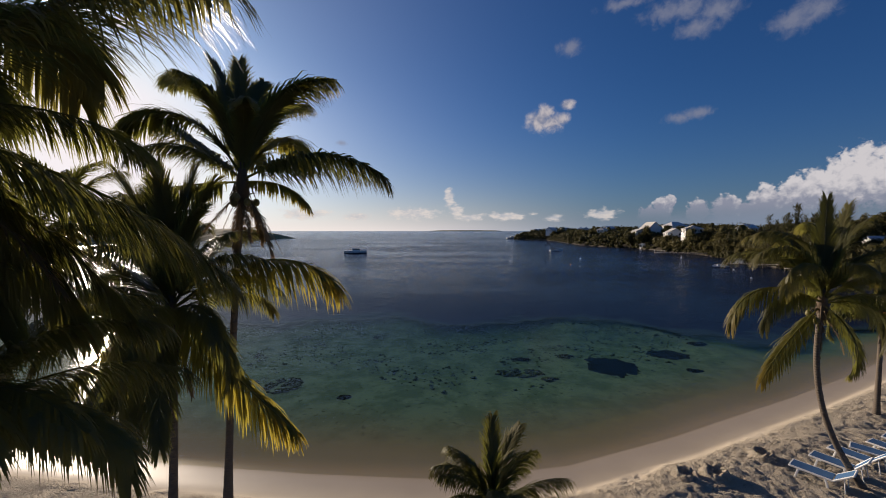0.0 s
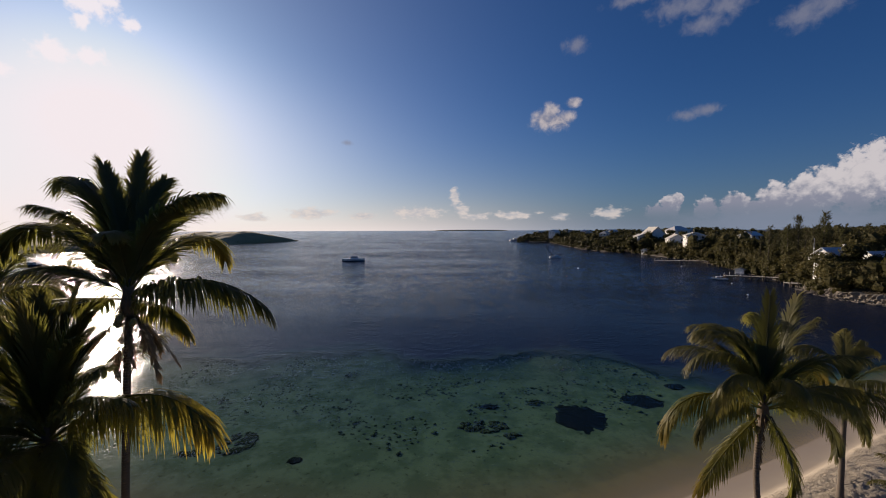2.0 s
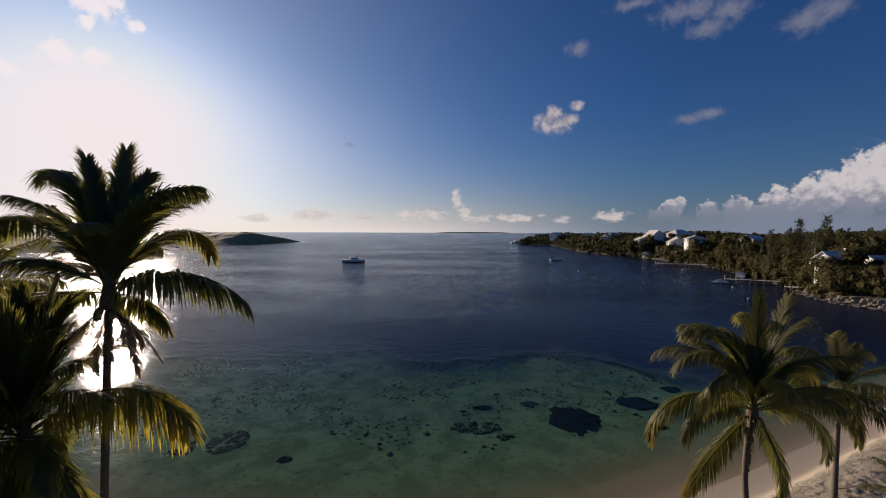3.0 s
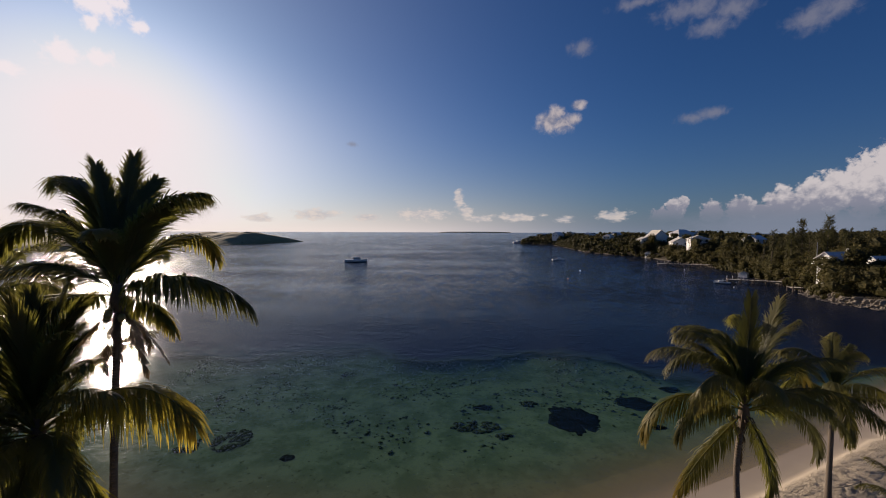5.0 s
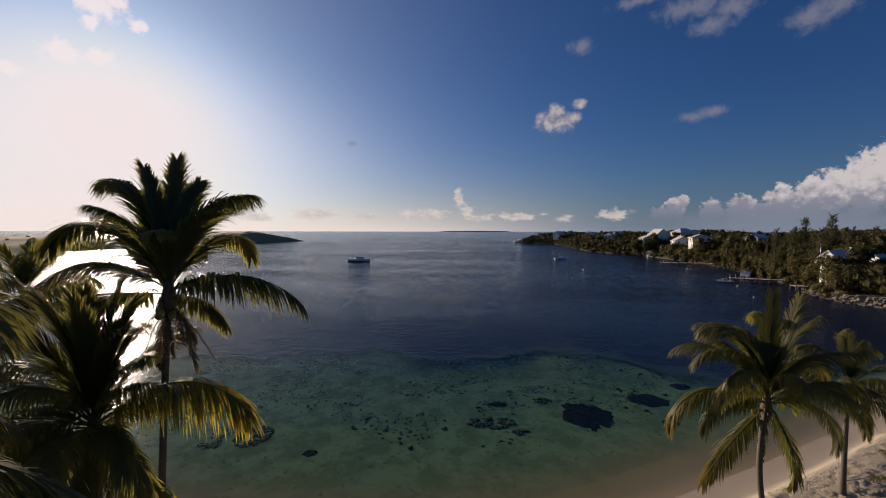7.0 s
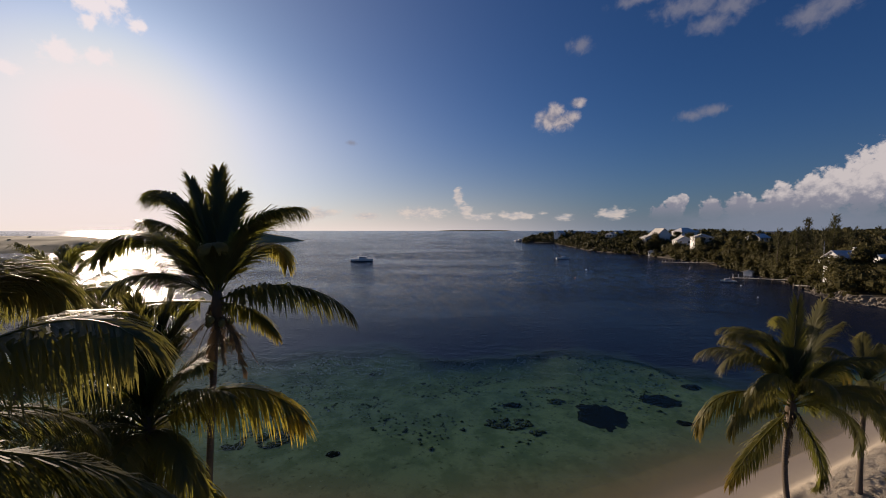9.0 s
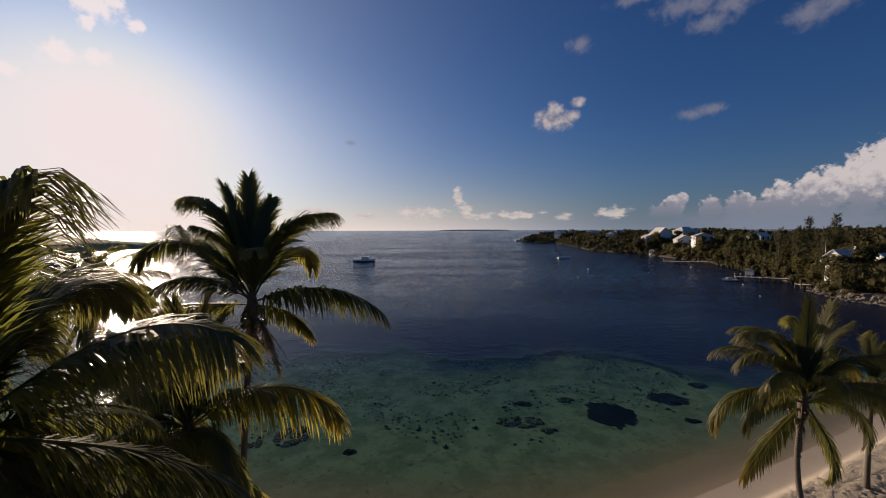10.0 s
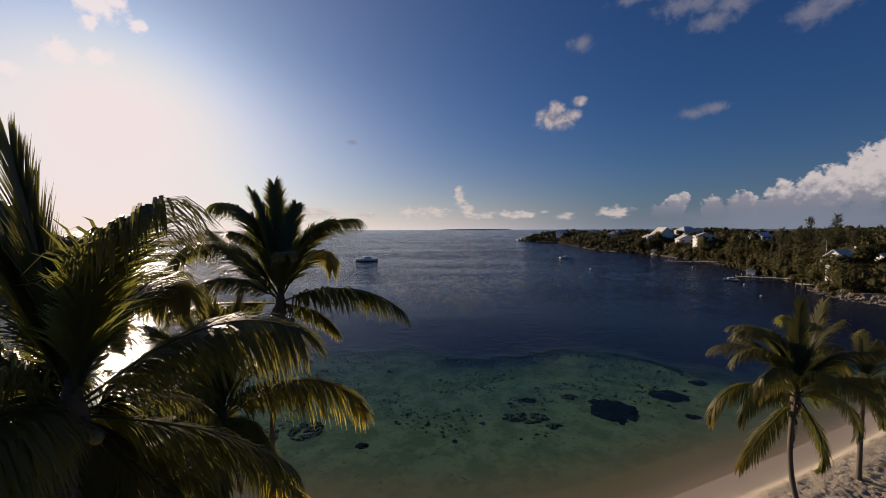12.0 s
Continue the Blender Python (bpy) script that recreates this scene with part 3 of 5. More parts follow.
# ---- coconut palms ----
def frond_mesh(rng, length, e0, droop, hang=1.0, pairs=112, mat=None, sway=0.0, leaf=0.29, ragged=0.14, slim=1.0):
    """A feather frond that leaves the origin towards +x: a tapered rachis with two rows of hanging leaflets."""
    steps = 16
    s = np.linspace(0, 1, steps + 1)
    tilt = np.radians(e0 - droop * s ** 1.9)
    turn = np.radians(sway * s ** 1.5)
    t = np.stack([np.cos(tilt) * np.cos(turn), np.cos(tilt) * np.sin(turn), np.sin(tilt)], 1)
    p = np.zeros((steps + 1, 3))
    p[1:] = np.cumsum((t[1:] + t[:-1]) / 2, 0) * length / steps
    g = Geo()
    radius = [0.045 * (1 - 0.93 * a) * length / 4.5 + 0.003 for a in s]
    g.tube([tuple(q) for q in p], radius, 5, 0.7)
    nv = len(g.v)
    wear = list(np.repeat(s * 0.5 + 0.2, 5))
    roll = math.radians(rng.uniform(-25, 25))
    verts, faces = [], []
    for side in (-1, 1):
        for i in range(pairs):
            u = 0.13 + 0.87 * (i + rng.uniform(-0.3, 0.3)) / (pairs - 1)
            u = min(max(u, 0.1), 0.995)
            if rng.random() < ragged * 0.5:
                continue
            a = np.array([np.interp(u, s, p[:, k]) for k in range(3)])
            tan = np.array([np.interp(u, s, t[:, k]) for k in range(3)])
            tan /= np.linalg.norm(tan)
            out_ = np.cross(tan, (0, 0, 1.0))
            out_ /= max(np.linalg.norm(out_), 1e-3)
            up = np.cross(out_, tan)
            out_, up = out_ * math.cos(roll) + up * math.sin(roll), up * math.cos(roll) - out_ * math.sin(roll)
            ll = length * leaf * (0.32 + 0.88 * math.sin(math.pi * min(1.0, (u * 0.88 + 0.06))) ** 0.8) * rng.uniform(1 - ragged * 2, 1.08)
            fwd = 0.58 + 0.95 * u ** 1.5 + 1.7 * max(0.0, tan[2]) ** 2 + rng.uniform(-0.25, 0.25)
            d = tan * fwd + out_ * side * rng.uniform(0.55, 0.9) + up * rng.uniform(-0.1, 0.35)
            d /= np.linalg.norm(d)
            wide = np.cross(d, up)
            wide /= np.linalg.norm(wide)
            wb = 0.027 * slim * length / 4.5 * rng.uniform(0.8, 1.25)
            h = hang * rng.uniform(0.6, 1.4) * (1 - 0.9 * max(0.0, tan[2]) ** 1.2)
            q, rows = a, []
            for k, (seg, bend, ww) in enumerate(((0.0, 0.0, 0.6), (0.34, 0.3, 1.0), (0.36, 0.95, 0.75), (0.3, 1.7, 0.0))):
                d2 = d + np.array((0, 0, -1.0)) * h * bend
                d2 /= np.linalg.norm(d2)
                q = q + d2 * ll * seg
                rows.append((q, ww))
            b = nv + len(verts)
            for q, ww in rows[:3]:
                verts += [tuple(q - wide * wb * ww), tuple(q + wide * wb * ww)]
            verts.append(tuple(rows[3][0]))
            faces += [(b, b + 1, b + 3, b + 2), (b + 2, b + 3, b + 5, b + 4), (b + 4, b + 5, b + 6)]
            e = u * 0.75
            wear += [e, e, e + 0.1, e + 0.1, e + 0.18, e + 0.18, e + 0.3]
    return mesh_from("frond", g.v + verts, g.f + faces, mat, False, {"wear": wear})


def palm(name, label, base, bend, crown, fronds, seed, extra=14, span=(0, 360), leaf=0.27, size=4.4, nuts=5, dead=3, girth=0.125, gold=(), pairs=130, group="coconut palms", flower=False, low=-5, high=85, hang=1.5, slim=1.0):
    """base, a point by which the trunk bends, and the crown; fronds as (azimuth, elevation, length, droop), the rest at random."""
    rng = random.Random(seed)
    base, bend, crown = Vector(base), Vector(bend), Vector(crown)
    at = Matrix.Translation(base)
    top = thing(name, at, label, "palm tree", group)
    pts, radii = [], []
    steps = max(10, int((crown - base).length * 5))
    for i in range(steps + 1):
        u = i / steps
        q = base * (1 - u) ** 2 + bend * 2 * u * (1 - u) + crown * u * u
        pts.append(q - base - Vector((0, 0, 0.25 * (1 - u) ** 8)))
        radii.append(girth * (0.85 + 0.6 * (1 - u) ** 12 + 0.2 * (1 - u)) * (1 + 0.035 * (i % 2)))
    part("trunk", Geo().tube(pts, radii, 12).mesh("trunk", TRUNK, True), top, "grey ringed palm trunk")
    head = pts[-1]
    boot = Geo().tube([head - Vector((0, 0, 0.55)), head - Vector((0, 0, 0.25)), head, head + Vector((0, 0, 0.3)), head + Vector((0, 0, 0.75))],
                      [girth * 0.9, girth * 1.7, girth * 1.9, girth * 1.4, girth * 0.5], 10)
    for i in range(9):
        a = rng.uniform(0, math.tau)
        o = Vector((math.cos(a), math.sin(a), 0))
        boot.tube([head - Vector((0, 0, 0.2)), head + o * 0.25 + Vector((0, 0, rng.uniform(-0.3, 0.1))), head + o * rng.uniform(0.35, 0.6) - Vector((0, 0, rng.uniform(0.2, 0.9)))], [0.04, 0.03, 0.008], 5)
    part("leaf_sheath", boot.mesh("leaf_sheath", FIBRE, True), top, "brown fibrous crown base")
    rows = list(fronds)
    for i in range(extra):
        u = (i + rng.random()) / extra
        e = high - (high - low) * u ** 0.8
        a = span[0] + (i * 137.5 + rng.uniform(-25, 25)) % (span[1] - span[0])
        rows.append((a, e, size * rng.uniform(0.82, 1.06), (48 + 70 * u) * rng.uniform(0.75, 1.25)))
    for i, (a, e, ln, dr, *side) in enumerate(rows):
        mat = PALM_GOLD if i in gold else PALM_LEAF
        me = frond_mesh(rng, ln, e, dr, hang * rng.uniform(0.8, 1.25), pairs, mat, side[0] if side else rng.uniform(-22, 22), leaf, 0.14, slim)
        part("frond", me, top, at=pose(*(head + Vector((0, 0, 0.1 + 0.25 * max(0, e) / 90))), 0, 0, a))
    for i in range(dead):
        me = frond_mesh(rng, size * rng.uniform(0.4, 0.62), rng.uniform(-70, -35), rng.uniform(10, 40), 0.5, pairs // 3, DEAD_LEAF, rng.uniform(-20, 20), 0.16, 0.35)
        part("dead_frond", me, top, "withered brown hanging frond", at=pose(*(head - Vector((0, 0, 0.2))), 0, 0, i * 131 + seed * 40))
    for i in range(nuts):
        a = i * 2.4 + seed
        c = Vector((math.cos(a) * rng.uniform(0.26, 0.42), math.sin(a) * rng.uniform(0.26, 0.42), rng.uniform(-0.65, -0.3)))
        part("coconut", Geo().ball((0, 0, 0), 0.115, 10, 7, 1.2, 0.12, i).mesh("coconut", NUT, True), top, at=pose(*(head + c), rng.uniform(-20, 20)))
    if flower:
        g = Geo()
        for i in range(26):
            a, l = rng.uniform(0, math.tau), rng.uniform(0.35, 0.75)
            o = Vector((math.cos(a), math.sin(a), 0))
            g.tube([head, head + o * l * 0.5 + Vector((0, 0, 0.25)), head + o * l + Vector((0, 0, rng.uniform(-0.15, 0.2)))], [0.018, 0.014, 0.01], 4)
        part("flower_stalk", g.mesh("flower_stalk", FLOWER, True), top, "orange-brown flower stalks")
    return top


palm("coconut_palm", "tall coconut palm with ragged backlit crown on the beach", (-7.6, 14.2, z_at(-7.6, 14.2)), (-7.2, 14.0, 7), (-6.45, 13.6, 12.25),
     [(-19, 20, 5.5, 62, 14), (66, 54, 5.2, 128, 30), (-21, 0, 3.0, 53, 1), (-9, 70, 4.8, 74, 11), (118, 64, 5.3, 5, 0), (157, 74, 5.8, 80, 0), (150, 29, 5.9, 2, 0),
      (172, 57, 5.8, 120, 9), (169, -1, 5.6, 15, -4), (148, 76, 4.5, 22, 0), (90, 74, 4.3, 30, 4), (128, 56, 4.8, 34, 0), (250, 72, 3.6, 60, 0),
      (60, 68, 4.6, 60, 5), (300, 66, 3.4, 80, 0), (110, 40, 4.4, 70, 0), (205, 40, 3.6, 95, 0)],
     11, leaf=0.24, slim=0.95, pairs=215, hang=1.2, extra=0, size=4.2, nuts=8, dead=12, girth=0.12, gold=(1, 2))
palm("coconut_palm", "coconut palm with dense dark crown and golden-tipped fronds", (-9.0, 13.3, z_at(-9.0, 13.3)), (-8.5, 12.9, 4.6), (-8.36, 12.7, 7.95),
     [(-4, 37, 6.3, 82, -13), (-10, -41, 5.5, 2, 10), (225, 30, 4.8, 62), (228, 6, 4.2, 56), (200, 48, 4.4, 50), (250, 22, 4.4, 70), (330, 20, 3.4, 80),
      (109, 67, 4.0, 55, -4), (143, 84, 4.3, 46, 5), (166, 78, 4.2, 44, 0), (157, 41, 4.2, 100, 14), (300, 82, 4.3, 14), (60, 84, 4.4, 12), (200, 80, 4.4, 20), (20, 80, 4.2, 24), (180, 64, 4.4, 30), (130, 76, 4.4, 18),
      (280, 60, 3.8, 70), (90, 70, 3.8, 60), (180, 20, 4.4, 70), (60, 60, 4.0, 50), (350, 66, 3.6, 60), (240, -40, 4.2, 36), (290, -48, 4.0, 30), (200, -28, 4.6, 46), (180, -38, 4.6, 34), (160, -15, 4.6, 60), (215, -52, 4.4, 26), (265, -58, 4.0, 20), (190, -50, 4.6, 24), (150, -45, 4.4, 28), (240, -62, 4.2, 14)],
     23, leaf=0.26, slim=0.8, pairs=150, hang=1.3, extra=16, span=(0, 360), size=4.2, nuts=7, dead=7, gold=(0, 1, 3), high=88)
palm("coconut_palm", "near coconut palm with long broad arching fronds", (-7.0, 5.2, z_at(-7.0, 5.2)), (-6.7, 5.0, 7.5), (-6.1, 4.9, 12.05),
     [(18, 38, 4.4, 58, -39), (42, -23, 4.4, 30, -10), (-28, 66, 4.7, 52, 6), (104, 57, 5.2, 126, 8), (200, 83, 4.2, 3, 0), (135, 86, 3.8, 90, 0), (74, 16, 3.4, 46), (130, 40, 4.3, 90), (150, 55, 4.2, 80),
      (85, 62, 4.0, 118), (170, 30, 4.2, 80), (122, 30, 4.2, 70), (142, 20, 4.2, 60), (160, 68, 4.4, 40), (215, 76, 4.3, 30), (120, -15, 4.3, 50), (95, -8, 4.2, 55), (150, -25, 4.0, 40), (60, -45, 3.8, 20), (85, -50, 3.8, 20), (110, -50, 3.8, 20), (135, -55, 3.8, 18)],
     37, extra=12, span=(165, 300), size=4.2, nuts=6, dead=5, pairs=210, leaf=0.31, hang=1.25, high=50, low=-10, slim=0.75)
palm("coconut_palm", "distant backlit coconut palm at the water's edge", (-20.0, 16.8, z_at(-20.0, 16.8)), (-20.2, 18, 6), (-19.2, 20.3, 10.9), [], 41, extra=24, size=4.3, nuts=3, dead=4, pairs=90)
palm("coconut_palm", "short leaning coconut palm with dark low fronds", (-8.3, 6.1, z_at(-8.3, 6.1)), (-8.1, 6.2, 5), (-7.6, 6.3, 7.6), [(10, 45, 3.7, 70), (-20, 30, 3.6, 70), (25, 74, 3.8, 60), (40, 20, 3.6, 60), (-5, 15, 3.4, 60)], 47, extra=11, size=3.6, slim=0.8, nuts=3, dead=3)
palm("coconut_palm", "coconut palm with curved trunk and drooping golden fronds beside the loungers", (16.5, 14.7, z_at(16.5, 14.7)), (14.2, 15.1, 3.5), (15.5, 15.75, 7.65),
     [(182, 26, 4.8, 118, 7), (-176, -44, 4.0, 20, 2), (-98, -22, 3.3, 116, 2), (-2, 18, 4.5, 99, 4), (7, 6, 4.4, 112, 2), (185, 68, 4.4, 122, 6), (47, 86, 4.8, 118, 28), (30, 60, 4.6, 9, 0),
      (45, 83, 4.0, 9, 0), (21, 51, 4.5, 124, -3), (150, 62, 4.2, 110, 0), (120, 78, 4.2, 105), (330, 66, 3.8, 80), (215, 60, 3.6, 110), (260, 62, 3.4, 100), (70, 62, 4.2, 80), (-30, 45, 3.8, 90), (200, 45, 3.6, 105), (100, 80, 4.0, 100), (160, 84, 4.2, 110)],
     53, leaf=0.22, slim=0.6, pairs=185, extra=5, size=3.6, nuts=6, dead=3, gold=(0, 1, 9), low=10, girth=0.105, hang=1.6)
palm("coconut_palm", "smaller coconut palm with orange flower stalks on the sand", (23.6, 20.7, z_at(23.6, 20.7)), (23.5, 20.6, 3.5), (23.5, 20.6, 6.2),
     [(140, 58, 3.7, 105), (150, 32, 3.7, 85), (60, 80, 3.7, 80), (-40, 62, 3.6, 95), (170, 76, 3.6, 105), (20, 72, 3.5, 110), (-50, 18, 3.6, 60), (150, 8, 3.4, 66), (230, 45, 3.4, 95)], 61, leaf=0.24, girth=0.115, extra=11, size=3.5, nuts=3, dead=1, flower=True, high=68, slim=0.8)
palm("young_palm", "young coconut palm with upright green fronds on sand", (1.95, 12.4, z_at(1.95, 12.4)), (1.9, 12.3, 1.1), (1.9, 12.2, 1.6),
     [(175, 66, 2.6, 80), (-8, 46, 2.7, 46), (90, 80, 2.7, 26), (20, 70, 2.4, 66), (160, 74, 2.5, 66), (45, 72, 2.6, 24), (200, 66, 2.4, 80), (235, 60, 2.2, 95), (310, 58, 2.2, 95), (270, 70, 2.2, 90)], 67, leaf=0.29, hang=1.9, extra=12, size=2.1, nuts=0, dead=1, low=20)
palm("young_palm", "low young palm beside the sand path", (25.6, 18.6, z_at(25.6, 18.6)), (25.6, 18.6, 1.3), (25.6, 18.6, 1.6), [], 71, extra=9, size=2.6, nuts=0, dead=0, low=15, girth=0.1)


# ---- rope from the smaller palm ----
rope = thing("tie_rope", pose(26.1, 21.6, z_at(26.1, 21.6)), "thin rope from a palm trunk to a stake", "rope")
part("stake", Geo().tube([(0, 0, -0.3), (0.02, 0, 0.5)], [0.035, 0.03], 8).mesh("stake", PILE_WOOD, True), rope, "short wooden stake")
far_end = Vector((23.58, 20.66, z_at(23.6, 20.7) + 0.72)) - Vector((26.1, 21.6, z_at(26.1, 21.6)))
part("rope", Geo().tube([Vector((0.02, 0, 0.44)).lerp(far_end, i / 8) - Vector((0, 0, 0.1 * math.sin(math.pi * i / 8))) for i in range(9)], 0.02, 6).mesh("rope", ROPE, True), rope)


# ---- sun loungers ----
def lounger(at, tilt, label):
    top = thing("sun_lounger", at, label, "sun lounger", "sun loungers on the sand")
    long_, wide, high = 1.25, 0.62, 0.33
    back = 0.72
    ca, sa = math.cos(radians(tilt)), math.sin(radians(tilt))
    g = Geo()
    for s in (-1, 1):
        g.box((-long_ / 2, s * wide / 2, high), (long_, 0.055, 0.07), None, 0.015)
    g.box((-long_, 0, high), (0.06, wide + 0.05, 0.07), None, 0.015)
    part("seat_frame", g.mesh("seat_frame", WHITE_PLASTIC), top)
    g = Geo()
    for s in (-1, 1):
        g.box((back / 2, s * wide / 2, 0), (back, 0.055, 0.06), pose(0, 0, high, 0, -tilt, 0), 0.015)
    g.box((back, 0, 0), (0.06, wide + 0.05, 0.06), pose(0, 0, high, 0, -tilt, 0), 0.015)
    part("backrest_frame", g.mesh("backrest_frame", WHITE_PLASTIC), top)

    def sling(p0, p1, name):
        v, f = [], []
        for i in range(9):
            u = i / 8
            q = Vector(p0).lerp(Vector(p1), u)
            for k in range(5):
                y = (k / 4 - 0.5) * (wide - 0.04)
                v.append((q.x, y, q.z - 0.03 * math.sin(math.pi * u) * (1 - (2 * k / 4 - 1) ** 2) + 0.012))
        f = [(i * 5 + k, i * 5 + k + 1, i * 5 + k + 6, i * 5 + k + 5) for i in range(8) for k in range(4)]
        n = len(v)
        v += [(x, y, z - 0.008) for x, y, z in v]
        f += [tuple(n + i for i in q[::-1]) for q in f]
        part(name, mesh_from(name, v, f, BLUE_SLING), top, "blue fabric sling")

    sling((-long_ + 0.02, 0, high + 0.02), (-0.02, 0, high + 0.02), "seat_sling")
    sling((0.02, 0, high + 0.03), (back * ca - 0.02, 0, high + back * sa), "backrest_sling")
    for x in (-long_ + 0.2, -0.12):
        for s in (-1, 1):
            part("leg", Geo().box((0, 0, high / 2 - 0.02), (0.07, 0.045, high + 0.1), pose(x, s * wide / 2, 0, 0, 14 if x < -0.5 else -14, 0), 0.012).mesh("leg", WHITE_PLASTIC), top)
    for y_ in (-wide / 2, wide / 2):
        part("prop", Geo().tube([(back * 0.55 * ca, y_, high + back * 0.55 * sa), (0.35, y_, 0.02)], 0.018, 6).mesh("prop", WHITE_PLASTIC), top)
    return top


for x, y, rz, tilt, label in ((14.6, 15.8, -54, 40, "blue sling sun lounger with white frame, back half raised"),
                              (16.0, 16.4, -58, 52, "blue sling sun lounger with white frame, back raised"),
                              (17.5, 17.1, -62, 48, "blue sling sun lounger with white frame, back raised"),
                              (18.6, 17.3, -50, 58, "blue sling sun lounger with white frame, back raised"),
                              (19.8, 17.6, -66, 45, "blue sling sun lounger with white frame, back half raised"),
                              (20.9, 18.0, -60, 52, "blue sling sun lounger with white frame, back raised")):
    x, y = x + 1.25 * math.cos(radians(rz)), y + 1.25 * math.sin(radians(rz))
    lounger(pose(x, y, z_at(x, y) + 0.02, 0, 0, rz), tilt, label)


# ---- dug sand mounds ----
def sand_mound(x, y, r, h, seed):
    n, rings, verts = 40, 16, []
    for j in range(rings + 1):
        u = j / rings
        for i in range(n):
            a = math.tau * i / n
            px_, py_ = math.cos(a) * r * u, math.sin(a) * r * u
            k = 0.9 * noise.noise(Vector((px_ * 2.4 + seed, py_ * 2.4, seed))) + 0.9 * noise.noise(Vector((px_ * 7, py_ * 7 + seed, 0)))
            rim = math.exp(-((u - 0.55) / 0.24) ** 2)
            verts.append((px_, py_, h * rim * (1 + 0.7 * k) - 0.12 * u ** 4 - 0.05 * (1 - u)))
    faces = [(j * n + i, j * n + (i + 1) % n, (j + 1) * n + (i + 1) % n, (j + 1) * n + i) for j in range(rings) for i in range(n)]
    ob = part("sand_mound", mesh_from("sand_mound", verts, faces, SAND), at=pose(x, y, z_at(x, y)))
    tagged(ob, "ring of dug sand thrown up round a hole", "sand mound", "sand mounds")


for x, y, r, h, seed in ((10.2, 15.6, 0.62, 0.27, 1.0), (11.4, 15.6, 0.65, 0.28, 4.0), (14.3, 16.8, 0.6, 0.27, 9.0)):
    sand_mound(x, y, r, h, seed)


# ---- woods along the shore ----
def crown_mesh(seed, rx, rz, n, leaf, mat, cores=True, cone=0.0):
    rng = random.Random(seed)
    lobes = []
    for _ in range(9):
        a, q, hgt = rng.uniform(0, math.tau), rng.uniform(0, 0.62), rng.uniform(-0.5, 0.6)
        k = 1 - cone * (hgt + 0.5)
        lobes.append((Vector((math.cos(a) * q * rx * k, math.sin(a) * q * rx * k, rz + hgt * rz)), rng.uniform(0.32, 0.55) * rx * k))
    g = Geo()
    if cores:
        for c, r in lobes if cores is True else lobes[:cores]:
            g.ball(c, r * 0.66 if cores is True else r * 0.92, 7 if cores is True else 6, 5 if cores is True else 4, 0.9, 0.5, rng.uniform(0, 30))
    wear = [0.1] * len(g.v)
    for _ in range(n):
        c, r = rng.choice(lobes)
        d = Vector((rng.gauss(0, 1), rng.gauss(0, 1), rng.gauss(0.25, 0.9))).normalized()
        p = c + d * r * rng.uniform(0.78, 1.12)
        nrm = (d + Vector((rng.gauss(0, 0.6), rng.gauss(0, 0.6), rng.gauss(0.2, 0.6)))).normalized()
        s1 = nrm.orthogonal().normalized()
        s2 = nrm.cross(s1)
        a = rng.uniform(0, math.tau)
        s1, s2 = s1 * math.cos(a) + s2 * math.sin(a), s2 * math.cos(a) - s1 * math.sin(a)
        l = leaf * rng.uniform(0.6, 1.4)
        b = len(g.v)
        g.v += [tuple(p - s1 * l), tuple(p + s2 * l * 0.45), tuple(p + s1 * l), tuple(p - s2 * l * 0.45)]
        g.f.append((b, b + 1, b + 2, b + 3))
        e = rng.uniform(0, 0.8)
        wear += [e] * 4
    return mesh_from("crown", g.v, g.f, mat, False, {"wear": wear})


BUSHES = [crown_mesh(100 + i, rx, rz, n * 2, 0.17, mat) for i, (rx, rz, n, mat) in enumerate(
    ((2.6, 1.7, 620, BUSH_LEAF), (3.1, 2.1, 700, BUSH_LIGHT), (2.2, 2.3, 560, BUSH_LEAF), (3.4, 1.8, 720, BUSH_LEAF), (2.4, 1.5, 560, BUSH_LIGHT), (2.0, 2.8, 600, BUSH_LEAF)))]
stem = Geo().tube([(0, 0, -0.3), (0.1, 0.05, 0.8), (0.05, -0.1, 1.9)], [0.16, 0.12, 0.06], 7)
stem.tube([(0.1, 0.05, 0.7), (0.6, 0.3, 1.6)], [0.08, 0.03], 6).tube([(0.1, 0.0, 0.9), (-0.5, 0.4, 1.8)], [0.08, 0.03], 6)
STEM = stem.mesh("trunk", BARK_DARK, True)


FAR_BUSHES = [crown_mesh(140 + i, rx, rz, 260, 0.24, BUSH_LEAF, 4) for i, (rx, rz) in enumerate(((2.6, 1.8), (3.0, 2.0), (2.3, 2.2), (3.2, 1.7)))]


def coast_x(y):
    return float(np.interp(y, COAST_Y, COAST_X))


def shore_tree(x, y, s, kind_, seed):
    r = random.Random(seed)
    ob = thing("shore_tree", pose(x, y, z_at(x, y) - 0.1, 0, 0, r.uniform(0, 360)) @ Matrix.Diagonal((s, s, s * r.uniform(0.85, 1.2), 1)),
               ("olive-green" if kind_ in (1, 4) else "dark green") + " bushy seaside tree in the shore wood", "tree", "shore wood")
    part("trunk", STEM, ob)
    part("crown", BUSHES[kind_], ob)


